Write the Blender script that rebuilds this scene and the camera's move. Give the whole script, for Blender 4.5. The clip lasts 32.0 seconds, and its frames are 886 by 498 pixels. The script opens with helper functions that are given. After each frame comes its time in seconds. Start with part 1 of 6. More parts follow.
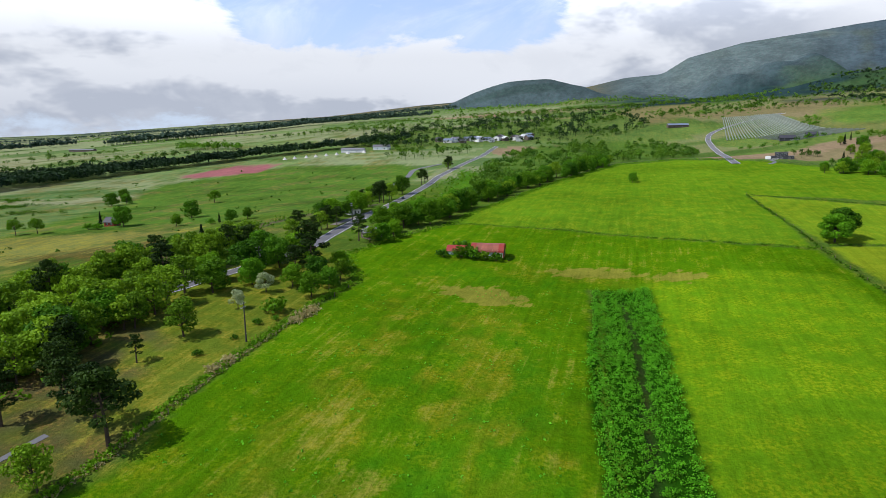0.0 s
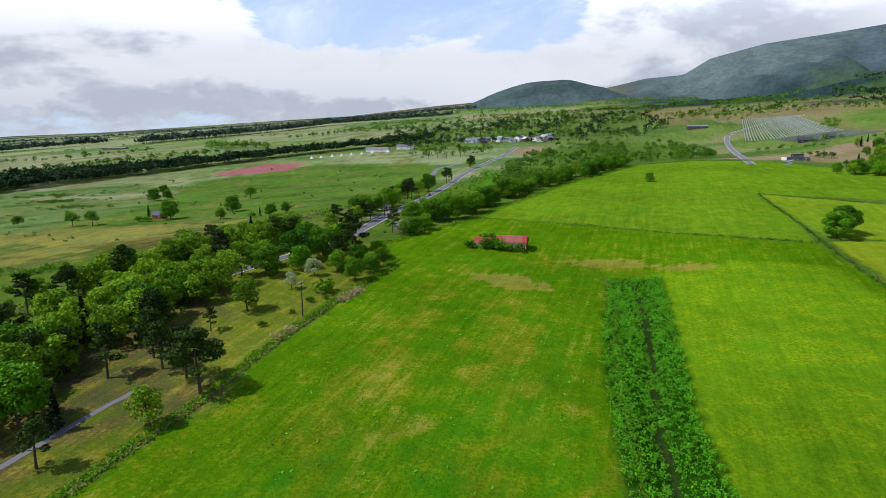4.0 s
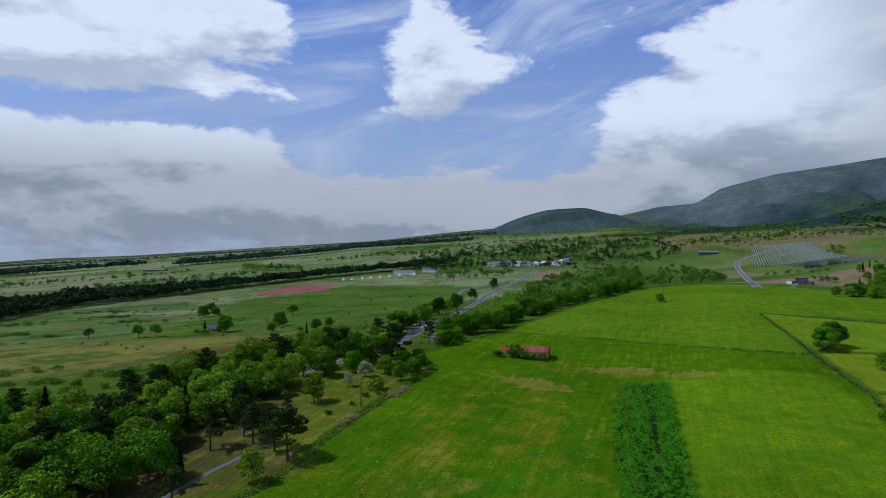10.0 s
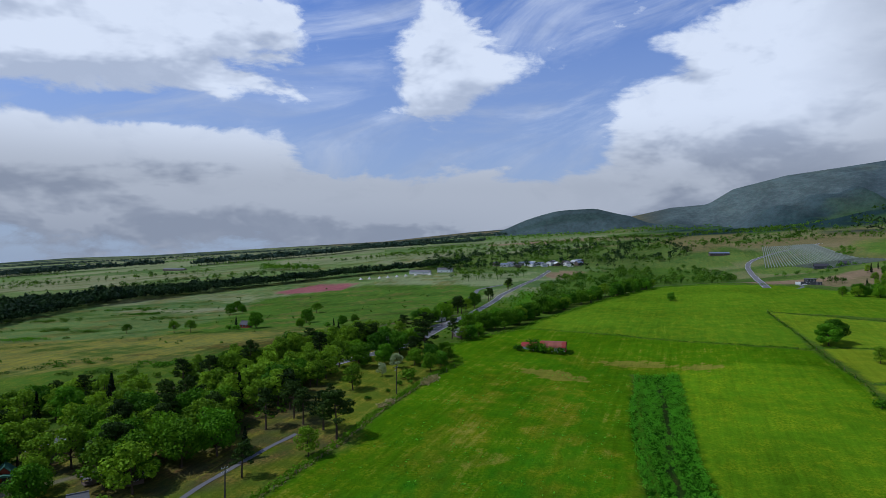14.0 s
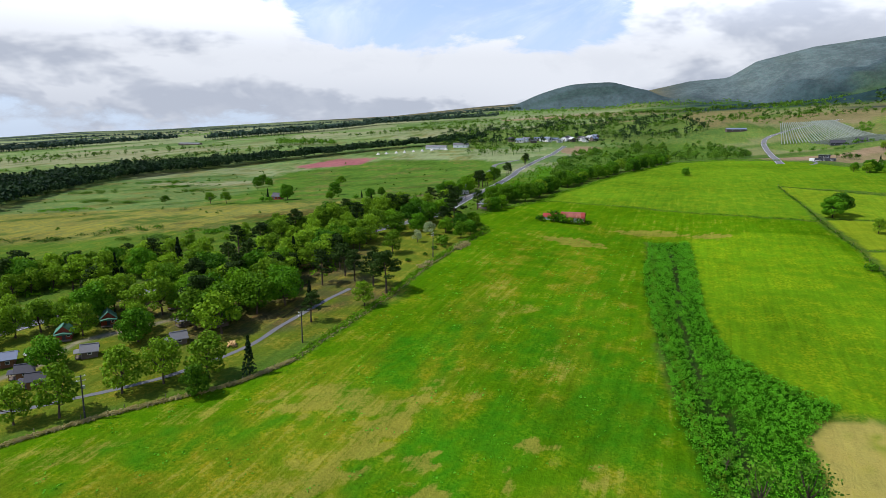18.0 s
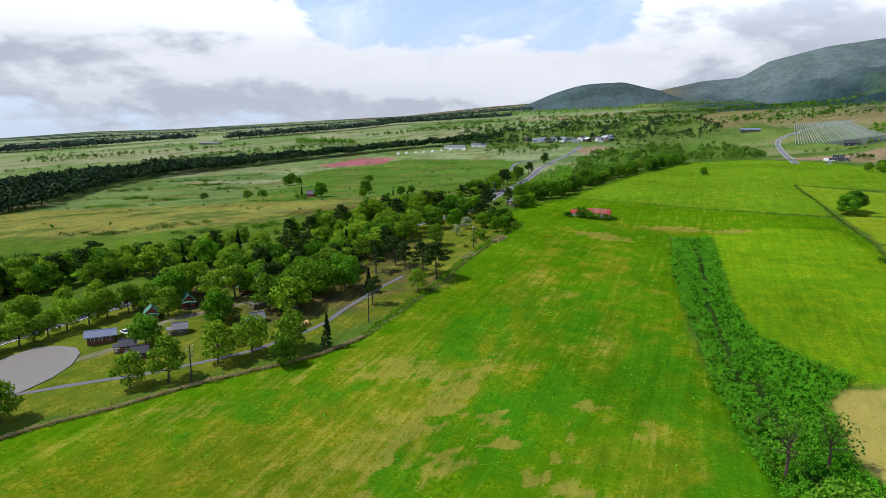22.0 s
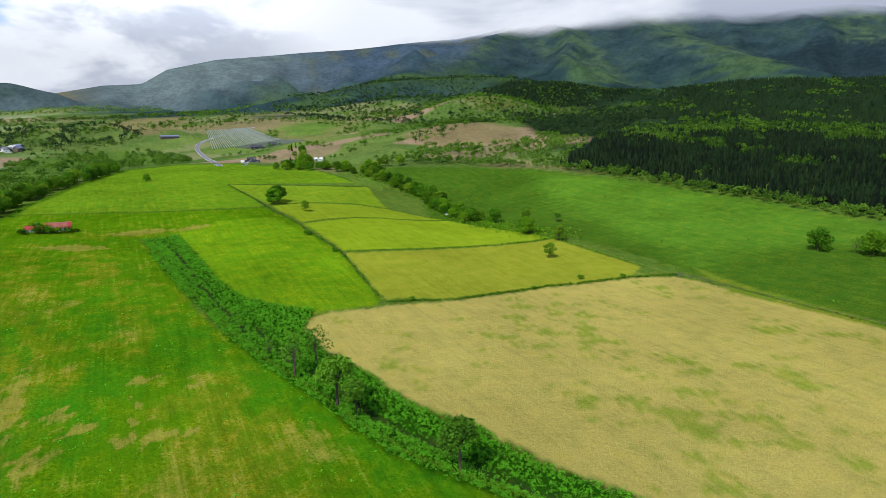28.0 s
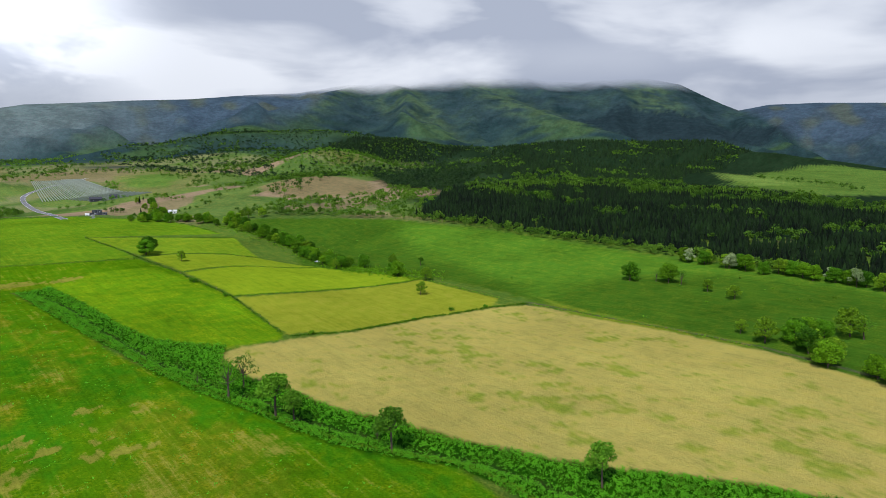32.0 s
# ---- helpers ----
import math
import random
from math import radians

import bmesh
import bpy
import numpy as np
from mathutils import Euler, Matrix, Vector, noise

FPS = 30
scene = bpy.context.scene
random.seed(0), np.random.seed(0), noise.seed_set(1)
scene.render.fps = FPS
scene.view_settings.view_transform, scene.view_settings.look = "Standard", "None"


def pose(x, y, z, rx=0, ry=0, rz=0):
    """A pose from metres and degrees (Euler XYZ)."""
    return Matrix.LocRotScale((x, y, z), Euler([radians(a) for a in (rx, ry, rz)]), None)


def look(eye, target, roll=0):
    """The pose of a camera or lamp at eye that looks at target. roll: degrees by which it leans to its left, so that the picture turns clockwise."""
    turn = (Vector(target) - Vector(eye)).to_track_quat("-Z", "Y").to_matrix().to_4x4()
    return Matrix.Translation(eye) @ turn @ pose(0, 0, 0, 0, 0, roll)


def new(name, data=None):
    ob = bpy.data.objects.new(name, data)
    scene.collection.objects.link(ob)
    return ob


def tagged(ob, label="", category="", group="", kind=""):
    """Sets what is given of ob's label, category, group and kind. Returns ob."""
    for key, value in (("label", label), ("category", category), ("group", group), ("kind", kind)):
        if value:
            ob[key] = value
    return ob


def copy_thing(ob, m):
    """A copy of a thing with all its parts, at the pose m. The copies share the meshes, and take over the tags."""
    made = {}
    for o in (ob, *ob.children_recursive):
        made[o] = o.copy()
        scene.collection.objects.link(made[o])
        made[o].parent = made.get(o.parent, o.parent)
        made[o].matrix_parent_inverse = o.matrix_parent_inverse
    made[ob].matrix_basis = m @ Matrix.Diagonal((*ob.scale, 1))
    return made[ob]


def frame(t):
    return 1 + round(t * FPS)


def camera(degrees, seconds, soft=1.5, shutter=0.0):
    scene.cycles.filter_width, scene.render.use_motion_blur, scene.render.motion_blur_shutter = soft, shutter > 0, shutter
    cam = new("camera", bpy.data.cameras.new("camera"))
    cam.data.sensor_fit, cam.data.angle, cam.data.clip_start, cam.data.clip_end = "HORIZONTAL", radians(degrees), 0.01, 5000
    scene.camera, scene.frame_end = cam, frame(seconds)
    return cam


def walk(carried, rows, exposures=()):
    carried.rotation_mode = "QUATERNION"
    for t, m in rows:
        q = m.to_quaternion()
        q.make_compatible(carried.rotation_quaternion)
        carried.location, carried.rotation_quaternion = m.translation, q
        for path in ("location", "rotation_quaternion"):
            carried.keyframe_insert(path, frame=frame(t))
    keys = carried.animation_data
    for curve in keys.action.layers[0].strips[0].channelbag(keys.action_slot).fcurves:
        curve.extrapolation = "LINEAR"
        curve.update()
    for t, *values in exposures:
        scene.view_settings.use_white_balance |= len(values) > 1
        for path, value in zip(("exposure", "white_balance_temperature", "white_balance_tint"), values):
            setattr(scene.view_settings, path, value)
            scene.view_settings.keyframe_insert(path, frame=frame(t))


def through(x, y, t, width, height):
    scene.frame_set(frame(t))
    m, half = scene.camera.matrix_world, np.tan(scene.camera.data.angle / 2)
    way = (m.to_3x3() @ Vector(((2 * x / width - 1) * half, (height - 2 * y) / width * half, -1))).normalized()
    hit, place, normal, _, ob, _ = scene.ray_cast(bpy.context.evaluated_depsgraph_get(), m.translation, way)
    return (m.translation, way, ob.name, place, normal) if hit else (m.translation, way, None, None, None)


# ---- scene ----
# -- camera --
ROWS = [
    # seconds, x, y, z, turn to the left, tilt, lean
    (0.0, 0.0, 0.0, 50.0, 0.0, -10.67, -0.58), (0.5, -1.57, -1.71, 49.92, 0.25, -10.65, -0.58),
    (1.0, -2.86, -3.64, 49.88, 0.47, -10.64, -0.55), (1.5, -3.76, -5.85, 49.94, 0.67, -10.65, -0.52),
    (2.0, -4.27, -8.44, 50.06, 0.87, -10.67, -0.48), (2.5, -4.4, -11.45, 50.2, 1.08, -10.7, -0.41),
    (4.1, -4.2, -22.3, 50.4, 1.7, -10.65, -0.33),
    (4.5, -4.12, -25.14, 50.41, 1.84, -8.58, -0.31), (5.0, -4.09, -28.91, 50.26, 1.98, -4.75, -0.25),
    (5.5, -4.27, -32.77, 50.21, 2.09, -4.74, -0.22), (6.0, -4.49, -36.52, 50.24, 2.28, -4.75, -0.24),
    (6.5, -4.87, -39.97, 50.41, 2.43, -0.22, -0.22), (7.0, -5.4, -43.45, 50.18, 2.56, 0.75, -0.16),
    (8.0, -6.52, -50.06, 49.97, 2.8, 0.78, -0.1), (9.0, -7.74, -56.26, 50.02, 3.1, 0.76, -0.04),
    (10.0, -9.13, -61.79, 50.15, 3.36, 0.72, -0.03), (11.0, -10.44, -66.86, 50.1, 3.67, 0.72, 0.01),
    (12.0, -11.97, -71.96, 50.03, 3.9, 0.71, 0.05), (13.0, -13.41, -76.99, 50.05, 4.11, 0.73, 0.04),
    (14.0, -14.87, -82.03, 49.88, 4.28, 0.77, 0.1), (14.5, -15.8, -84.6, 49.7, 4.38, 0.78, 0.12),
    (15.0, -16.8, -87.18, 49.5, 4.48, -0.5, 0.13), (15.5, -17.78, -89.72, 49.34, 4.55, -6.69, 0.16),
    (16.0, -18.8, -92.2, 49.3, 4.65, -10.5, 0.2),
    (17.5, -21.96, -99.8, 49.39, 4.97, -10.62, 0.32), (18.0, -23.09, -102.34, 49.48, 5.07, -10.63, 0.31),
    (19.0, -25.65, -107.41, 49.64, 5.21, -10.6, 0.32), (20.0, -28.79, -112.7, 49.85, 5.37, -10.64, 0.38),
    (21.0, -31.61, -118.04, 49.87, 5.65, -10.64, 0.35), (22.0, -35.05, -123.58, 49.81, 5.9, -10.65, 0.35),
    (23.0, -39.0, -129.51, 49.74, 6.1, -10.64, 0.41), (24.0, -43.13, -135.6, 49.88, 6.29, -10.66, 0.44),
    (25.0, -47.13, -141.46, 50.05, 6.52, -10.7, 0.43), (25.5, -48.62, -144.52, 50.09, 5.66, -10.69, 0.35),
    (26.0, -50.29, -147.68, 50.05, -3.62, -10.68, 0.07), (26.5, -53.36, -150.9, 50.3, -21.19, -10.76, -0.18),
    (27.0, -57.8, -154.1, 51.0, -34.6, -10.75, -0.35), (27.5, -63.0, -157.3, 51.8, -42.2, -10.72, -0.5),
    (28.1, -69.7, -160.8, 52.7, -44.4, -10.1, -0.55), (28.5, -74.54, -162.76, 53.1, -44.44, -7.34, -0.55),
    (29.0, -80.9, -165.02, 53.35, -44.49, -5.77, -0.49), (29.5, -87.84, -166.72, 53.35, -44.52, -5.75, -0.46),
    (30.0, -94.84, -168.28, 53.27, -45.96, -5.75, -0.47), (30.5, -101.48, -169.67, 53.15, -49.89, -5.71, -0.45),
    (31.0, -107.14, -170.85, 53.15, -52.79, -5.7, -0.36), (31.5, -111.71, -171.64, 53.28, -56.14, -5.68, -0.34),
    (32.0, -115.6, -172.1, 53.5, -58.9, -5.65, -0.32),
]
cam = camera(71.06, 32.0, 0.6)
walk(cam, [(t, pose(x, y, z, 90 + tilt, 0, turn) @ pose(0, 0, 0, 0, 0, lean)) for t, x, y, z, turn, tilt, lean in ROWS],
     [(0.0, -0.14, 6500, 10), (4.2, -0.14, 6450, 10), (5.2, -0.34, 6250, 10), (6.1, -0.52, 6150, 10), (7.0, -0.98, 5900, 10), (9.0, -1.0, 5800, 10), (14.4, -1.02, 5800, 10), (15.2, -0.9, 5900, 10), (15.8, -0.6, 6150, 10),
      (17.0, -0.12, 6500, 10), (23.0, -0.07, 6500, 10), (25.0, -0.04, 6500, 10), (26.0, -0.04, 6500, 10), (27.0, -0.05, 6500, 10), (28.5, -0.12, 6450, 10), (30.0, -0.2, 6450, 10), (32.0, -0.2, 6450, 10)])

# -- light --
SUN_TURN, SUN_UP = radians(-100), radians(52)   # compass turn from +y (west is negative), height
world = bpy.data.worlds.new("sky")
scene.world = world
world.use_nodes = True
wn = world.node_tree
wn.nodes.clear()


def node(tree, kind, *ins):
    """A node with its inputs, which are values or sockets."""
    n = tree.nodes.new(kind)
    for k, v in enumerate(ins):
        if isinstance(v, bpy.types.NodeSocket):
            tree.links.new(v, n.inputs[k])
        elif v is not None:
            n.inputs[k].default_value = v
    return n


def calc(tree, op, a, b=0.0, c=0.0):
    n = node(tree, "ShaderNodeMath", a, b, c)
    n.operation = op
    return n.outputs[0]


def blend(tree, fac, a, b):
    n = node(tree, "ShaderNodeMix")
    n.data_type = 'RGBA'
    for socket, v in ((n.inputs[0], fac), (n.inputs[6], a), (n.inputs[7], b)):
        if isinstance(v, bpy.types.NodeSocket):
            tree.links.new(v, socket)
        else:
            socket.default_value = v
    return n.outputs[2]


def ramp(tree, v, lo, hi):
    """0 below lo, 1 above hi, smooth between."""
    n = node(tree, "ShaderNodeMapRange", v, lo, hi, 0.0, 1.0)
    n.interpolation_type = 'SMOOTHSTEP'
    return n.outputs[0]


def grain(tree, at, scale, detail=4.0, rough=0.55, skew=0.0):
    """Noise round 0.5."""
    n = node(tree, "ShaderNodeTexNoise", at)
    n.inputs["Scale"].default_value, n.inputs["Detail"].default_value = scale, detail
    n.inputs["Roughness"].default_value, n.inputs["Distortion"].default_value = rough, skew
    return n.outputs[0]


def tint(tree, colour, factor):
    n = node(tree, "ShaderNodeVectorMath", colour, factor)
    n.operation = 'MULTIPLY'
    return n.outputs[0]


sky = node(wn, "ShaderNodeTexSky")
sky.sky_type, sky.sun_disc, sky.sun_elevation, sky.sun_rotation = 'NISHITA', False, SUN_UP, SUN_TURN
way = node(wn, "ShaderNodeSeparateXYZ", node(wn, "ShaderNodeTexCoord").outputs["Generated"]).outputs
turn_w = calc(wn, 'DEGREES', calc(wn, 'ARCTAN2', way[0], way[1]))
rise_w = calc(wn, 'DEGREES', calc(wn, 'ARCSINE', way[2]))
# banks of cloud: turn, height over the horizon, half width, half height (degrees), weight
BANKS = [(-34, 6.5, 24, 5.0, 0.34), (-30, 18, 12, 4.6, 0.40), (-4, 18, 4.0, 5, 0.30), (25, 12.5, 9, 5, 0.44), (8, 4.5, 14, 3.0, 0.30),
         (-12, 4, 14, 3.5, 0.30), (62, 14, 34, 9, 0.55), (20, 9, 13, 6, 0.30), (100, 22, 40, 22, 0.35), (-110, 20, 50, 20, 0.2), (170, 25, 60, 25, 0.2),
         (-13, 9.5, 6, 3, -0.22), (-30, 12.2, 16, 1.3, -0.26), (4, 11, 9, 4.0, -0.26), (-14, 24, 4, 7, -0.2), (10, 24, 9, 6, -0.12)]


def cloud(lift, detail=10.0):
    """How thick the cloud is, looked at that many degrees higher."""
    up = calc(wn, 'ADD', rise_w, lift)
    at = node(wn, "ShaderNodeCombineXYZ", calc(wn, 'MULTIPLY', turn_w, 0.055), calc(wn, 'MULTIPLY', up, 0.12), 3.0).outputs[0]
    d = grain(wn, at, 1.9, detail, 0.60, 0.25)
    for turn, rise, w, h, weight in BANKS:
        u = calc(wn, 'DIVIDE', calc(wn, 'SUBTRACT', turn_w, turn), w)
        v = calc(wn, 'DIVIDE', calc(wn, 'SUBTRACT', up, rise), h)
        q = calc(wn, 'MULTIPLY_ADD', u, u, calc(wn, 'MULTIPLY', v, v))
        d = calc(wn, 'MULTIPLY_ADD', calc(wn, 'EXPONENT', calc(wn, 'MULTIPLY', q, -1.0)), weight, d)
    return d


thick = cloud(0.0)
shade = ramp(wn, calc(wn, 'SUBTRACT', cloud(2.2, 4.0), cloud(0.0, 4.0)), -0.12, 0.18)   # more cloud above: the grey underside
deck = calc(wn, 'MULTIPLY', ramp(wn, turn_w, 24.0, 38.0), ramp(wn, rise_w, 2.0, 7.0))
broad_w = grain(wn, node(wn, "ShaderNodeCombineXYZ", calc(wn, 'MULTIPLY', turn_w, 0.05), calc(wn, 'MULTIPLY', rise_w, 0.16), 9.0).outputs[0], 1.0, 5.0, 0.5, 0.4)
fold = grain(wn, node(wn, "ShaderNodeCombineXYZ", calc(wn, 'MULTIPLY', turn_w, 0.050), calc(wn, 'MULTIPLY', rise_w, 0.17), 4.0).outputs[0], 1.0, 5.0, 0.48, 0.3)
under = calc(wn, 'MULTIPLY_ADD', ramp(wn, turn_w, 30.0, 56.0), 0.42, calc(wn, 'MULTIPLY', ramp(wn, fold, 0.36, 0.62), 0.95))
hem = calc(wn, 'DIVIDE', calc(wn, 'SUBTRACT', rise_w, 11.0), 2.6)
hem = calc(wn, 'EXPONENT', calc(wn, 'MULTIPLY', calc(wn, 'MULTIPLY', hem, hem), -1.0))     # the paler lower hem of the deck
under = calc(wn, 'MULTIPLY_ADD', hem, -0.35, calc(wn, 'MULTIPLY_ADD', broad_w, 0.5, calc(wn, 'SUBTRACT', under, 0.32)))
puff = grain(wn, node(wn, "ShaderNodeCombineXYZ", calc(wn, 'MULTIPLY', turn_w, 0.17), calc(wn, 'MULTIPLY', rise_w, 0.30), 6.0).outputs[0], 1.0, 7.0, 0.6, 0.3)
shade = calc(wn, 'ADD', shade, calc(wn, 'MULTIPLY_ADD', ramp(wn, puff, 0.36, 0.66), 0.24, -0.12))
shade = calc(wn, 'MULTIPLY_ADD', deck, calc(wn, 'SUBTRACT', under, shade), shade)
bright = calc(wn, 'MULTIPLY_ADD', calc(wn, 'SUBTRACT', ramp(wn, rise_w, 6.0, 13.0), ramp(wn, rise_w, 30.0, 45.0)), calc(wn, 'MULTIPLY_ADD', deck, -0.52, 0.60), calc(wn, 'MULTIPLY_ADD', deck, 0.03, 0.87))   # thin sunlit cloud higher up
base_w = calc(wn, 'MULTIPLY', calc(wn, 'SUBTRACT', 1.0, ramp(wn, rise_w, 1.0, 6.0)), calc(wn, 'SUBTRACT', 1.0, ramp(wn, turn_w, -12.0, 12.0)))   # grey foot of the far bank
shade = calc(wn, 'MAXIMUM', shade, calc(wn, 'MULTIPLY', base_w, 0.55))
white = tint(wn, blend(wn, shade, (0.99, 1.04, 1.14, 1), blend(wn, deck, (0.60, 0.66, 0.79, 1), (0.50, 0.56, 0.70, 1))), node(wn, "ShaderNodeCombineXYZ", bright, bright, bright).outputs[0])
overhead = calc(wn, 'MULTIPLY_ADD', ramp(wn, rise_w, 26.0, 42.0), -0.92, 1.0)     # clear blue overhead
cover_w = calc(wn, 'MULTIPLY', calc(wn, 'MAXIMUM', ramp(wn, thick, 0.54, 0.67), deck), overhead)
veil = grain(wn, node(wn, "ShaderNodeCombineXYZ", calc(wn, 'MULTIPLY_ADD', rise_w, 0.05, calc(wn, 'MULTIPLY', turn_w, 0.045)), calc(wn, 'MULTIPLY_ADD', turn_w, -0.05, calc(wn, 'MULTIPLY', rise_w, 0.16)), 2.0).outputs[0], 1.0, 7.0, 0.62, 0.6)
cover_w = calc(wn, 'MAXIMUM', cover_w, calc(wn, 'MULTIPLY', calc(wn, 'MULTIPLY', ramp(wn, veil, 0.44, 0.72), 0.6), overhead))     # thin high streaks
low = calc(wn, 'SUBTRACT', 1.0, ramp(wn, rise_w, 0.0, 30.0))
blue = tint(wn, sky.outputs[0], (0.135, 0.175, 0.275))
blue = blend(wn, calc(wn, 'MULTIPLY', low, 0.8), blue, (0.68, 0.80, 1.0, 1))     # pale distance over the horizon
deep = calc(wn, 'MULTIPLY_ADD', ramp(wn, rise_w, 28.0, 60.0), -0.5, 1.0)     # the deeper blue towards the zenith
blue = tint(wn, blue, node(wn, "ShaderNodeCombineXYZ", deep, deep, deep).outputs[0])
bg = node(wn, "ShaderNodeBackground", blend(wn, cover_w, blue, white), 1.0)
wo = node(wn, "ShaderNodeOutputWorld", bg.outputs[0])
sun = new("sun", bpy.data.lights.new("sun", 'SUN'))
sun.data.energy, sun.data.angle, sun.data.color = 4.8, radians(0.6), (1.0, 0.96, 0.9)
sd = Vector((math.sin(SUN_TURN) * math.cos(SUN_UP), math.cos(SUN_TURN) * math.cos(SUN_UP), math.sin(SUN_UP)))
sun.matrix_world = look(sd * 1000, (0, 0, 0))

# -- terrain --
# broad swells and hollows of the farmland: x, y, reach, height
SWELLS = [
    (-240, -160, 150, -1.6), (-240, 0, 150, -2.9), (-240, 520, 150, -4.0), (-80, -160, 150, -3.1), (-80, 0, 150, -0.4),
    (-80, 160, 150, 5.1), (-80, 320, 150, -0.7), (-80, 520, 150, -5.5), (80, -160, 150, -3.9), (80, 0, 150, -5.0),
    (80, 160, 150, 2.0), (80, 320, 150, 1.3), (80, 520, 150, -1.3), (240, 0, 150, -11.8), (240, 160, 150, -9.7),
    (240, 320, 150, -5.3), (240, 520, 150, -6.0), (300, 800, 150, -30.6), (0, 800, 150, -6.2), (-300, 700, 150, -2.5),
    (155, 220, 60, 4.6), (280, 185, 60, -12.6), (360, 500, 60, -8.7), (120, 400, 70, 3.4), (60, 205, 50, -7.5), (120, 140, 60, 3.4),
]
# single hills: x, y, half width, half depth, turn, height
HILLS = [
    (376, 2950, 415, 420, 0, 102), (1440, 920, 270, 230, 0, 64), (905, 725, 190, 170, 0, 44), (610, 480, 170, 120, 20, 13), (1100, 1150, 300, 200, 0, 25), (1900, 2100, 420, 300, 30, 70),
    (2250, 1500, 380, 300, 0, 60), (1250, 2350, 350, 260, 20, 45), (2700, 700, 500, 300, 0, 50), (1750, 500, 420, 160, 0, 22),
    (950, 330, 330, 130, -20, 12), (1560, 1830, 330, 260, 40, 62),
]
# the mountain's ridge: compass turn from +y in degrees, height of the ridge over the plain at its foot
RIDGE = [(-180, 0), (-60, 0), (-36, 6), (-30, -15), (-20, -22), (-10, -30), (-2, 0), (6, 12), (12, 35), (16, 87), (19, 93), (21, 180), (25, 240),
         (28.4, 258), (32.6, 284), (37, 302), (40.3, 325), (43.2, 347), (46.6, 362), (48.3, 385), (51.4, 438), (55, 455), (60, 516), (63.6, 526), (67.3, 502),
         (70.5, 461), (73, 459), (75, 476), (78, 484), (81.5, 425), (83.3, 356), (84.9, 298), (86.2, 257), (88.5, 291), (92, 300), (96, 293), (110, 240), (130, 120), (150, 40), (180, 0)]

# crests of spurs and foothills: points on the crest, fall to both sides, roundness
CRESTS = [
    ([(3187, 2435, 720), (2743, 2343, 622), (2248, 2141, 470), (1870, 1950, 362), (1516, 1730, 280), (1173, 1494, 190)], 0.42, 60),
    ([(3628, 1960, 760), (3213, 1463, 590), (2854, 1043, 430), (2541, 739, 318)], 0.42, 80),
    ([(4054, 911, 700), (3599, 670, 530), (3136, 438, 366), (2763, 242, 268)], 0.40, 80),
    ([(1356, 1604, 236), (1547, 1427, 258), (1593, 1226, 240), (1625, 1103, 220)], 0.26, 90),
    ([(1612, 749, 166), (1837, 624, 196), (1975, 364, 197), (2075, 112, 195), (1986, 1, 150)], 0.24, 110),
    ([(2950, 2010, 470), (2640, 1560, 360), (2300, 1290, 275)], 0.38, 60),
]


def crest(x, y, line):
    """Distance from a crest line, and the crest's height there."""
    best, top = np.full(np.shape(x), 1e9), np.zeros(np.shape(x))
    for (ax, ay, az), (bx, by, bz) in zip(line, line[1:]):
        ux, uy = bx - ax, by - ay
        s = np.clip(((x - ax) * ux + (y - ay) * uy) / (ux * ux + uy * uy), 0, 1)
        d = np.hypot(x - ax - s * ux, y - ay - s * uy)
        top, best = np.where(d < best, az + s * (bz - az), top), np.minimum(best, d)
    return best, top


def height(x, y):
    """Height of the bare ground."""
    x, y = np.asarray(x, float), np.asarray(y, float)
    z = -5 + 0.061 * x + 0.055 * y
    for cx, cy, r, h in SWELLS:
        z = z + h * np.exp(-((x - cx) ** 2 + (y - cy) ** 2) / (2 * r * r))
    for cx, cy, a, b, turn, h in HILLS:
        c, s = math.cos(radians(turn)), math.sin(radians(turn))
        u, v = ((x - cx) * c + (y - cy) * s) / a, ((y - cy) * c - (x - cx) * s) / b
        z = z + h * np.clip(1 - u * u - v * v, 0, 1) ** 1.6
    far, turn = np.hypot(x, y), np.degrees(np.arctan2(x, y))
    rise = np.clip((far - 1900) / 2600, 0, 1)
    steep = np.clip((turn - 44) / 6, 0, 1) * np.clip((90 - turn) / 5, 0, 1)
    rise = rise ** (1.35 + 0.75 * steep) * (3 - 2 * rise) ** (0.75 + 0.45 * steep)
    ridge = np.interp(turn, [r[0] for r in RIDGE], [r[1] for r in RIDGE])
    bent = turn + 2.2 * np.sin(far * 0.0021) + 1.4 * np.sin(far * 0.0047 + 1)
    spur = np.abs(np.sin(bent * 0.21 + 0.4)) + 0.6 * np.abs(np.sin(bent * 0.47 + 1.3)) + 0.35 * np.abs(np.sin(bent * 0.93))
    z = z + ridge * rise - spur * 62 * np.clip(rise * 4 * (1 - rise), 0, 1) * np.clip(ridge / 160, 0, 1)
    for line, fall, soft in CRESTS:
        d, top = crest(x, y, line)
        top = top - fall * (np.sqrt(d * d + soft * soft) - soft) + 14 * np.sin(x * 0.011) * np.cos(y * 0.013) * np.clip(d / 150, 0, 1)
        a = np.clip(0.5 + (top - z) / 60, 0, 1)
        z = z + (top - z) * a + 30 * a * (1 - a)
    return z


# -- end terrain --


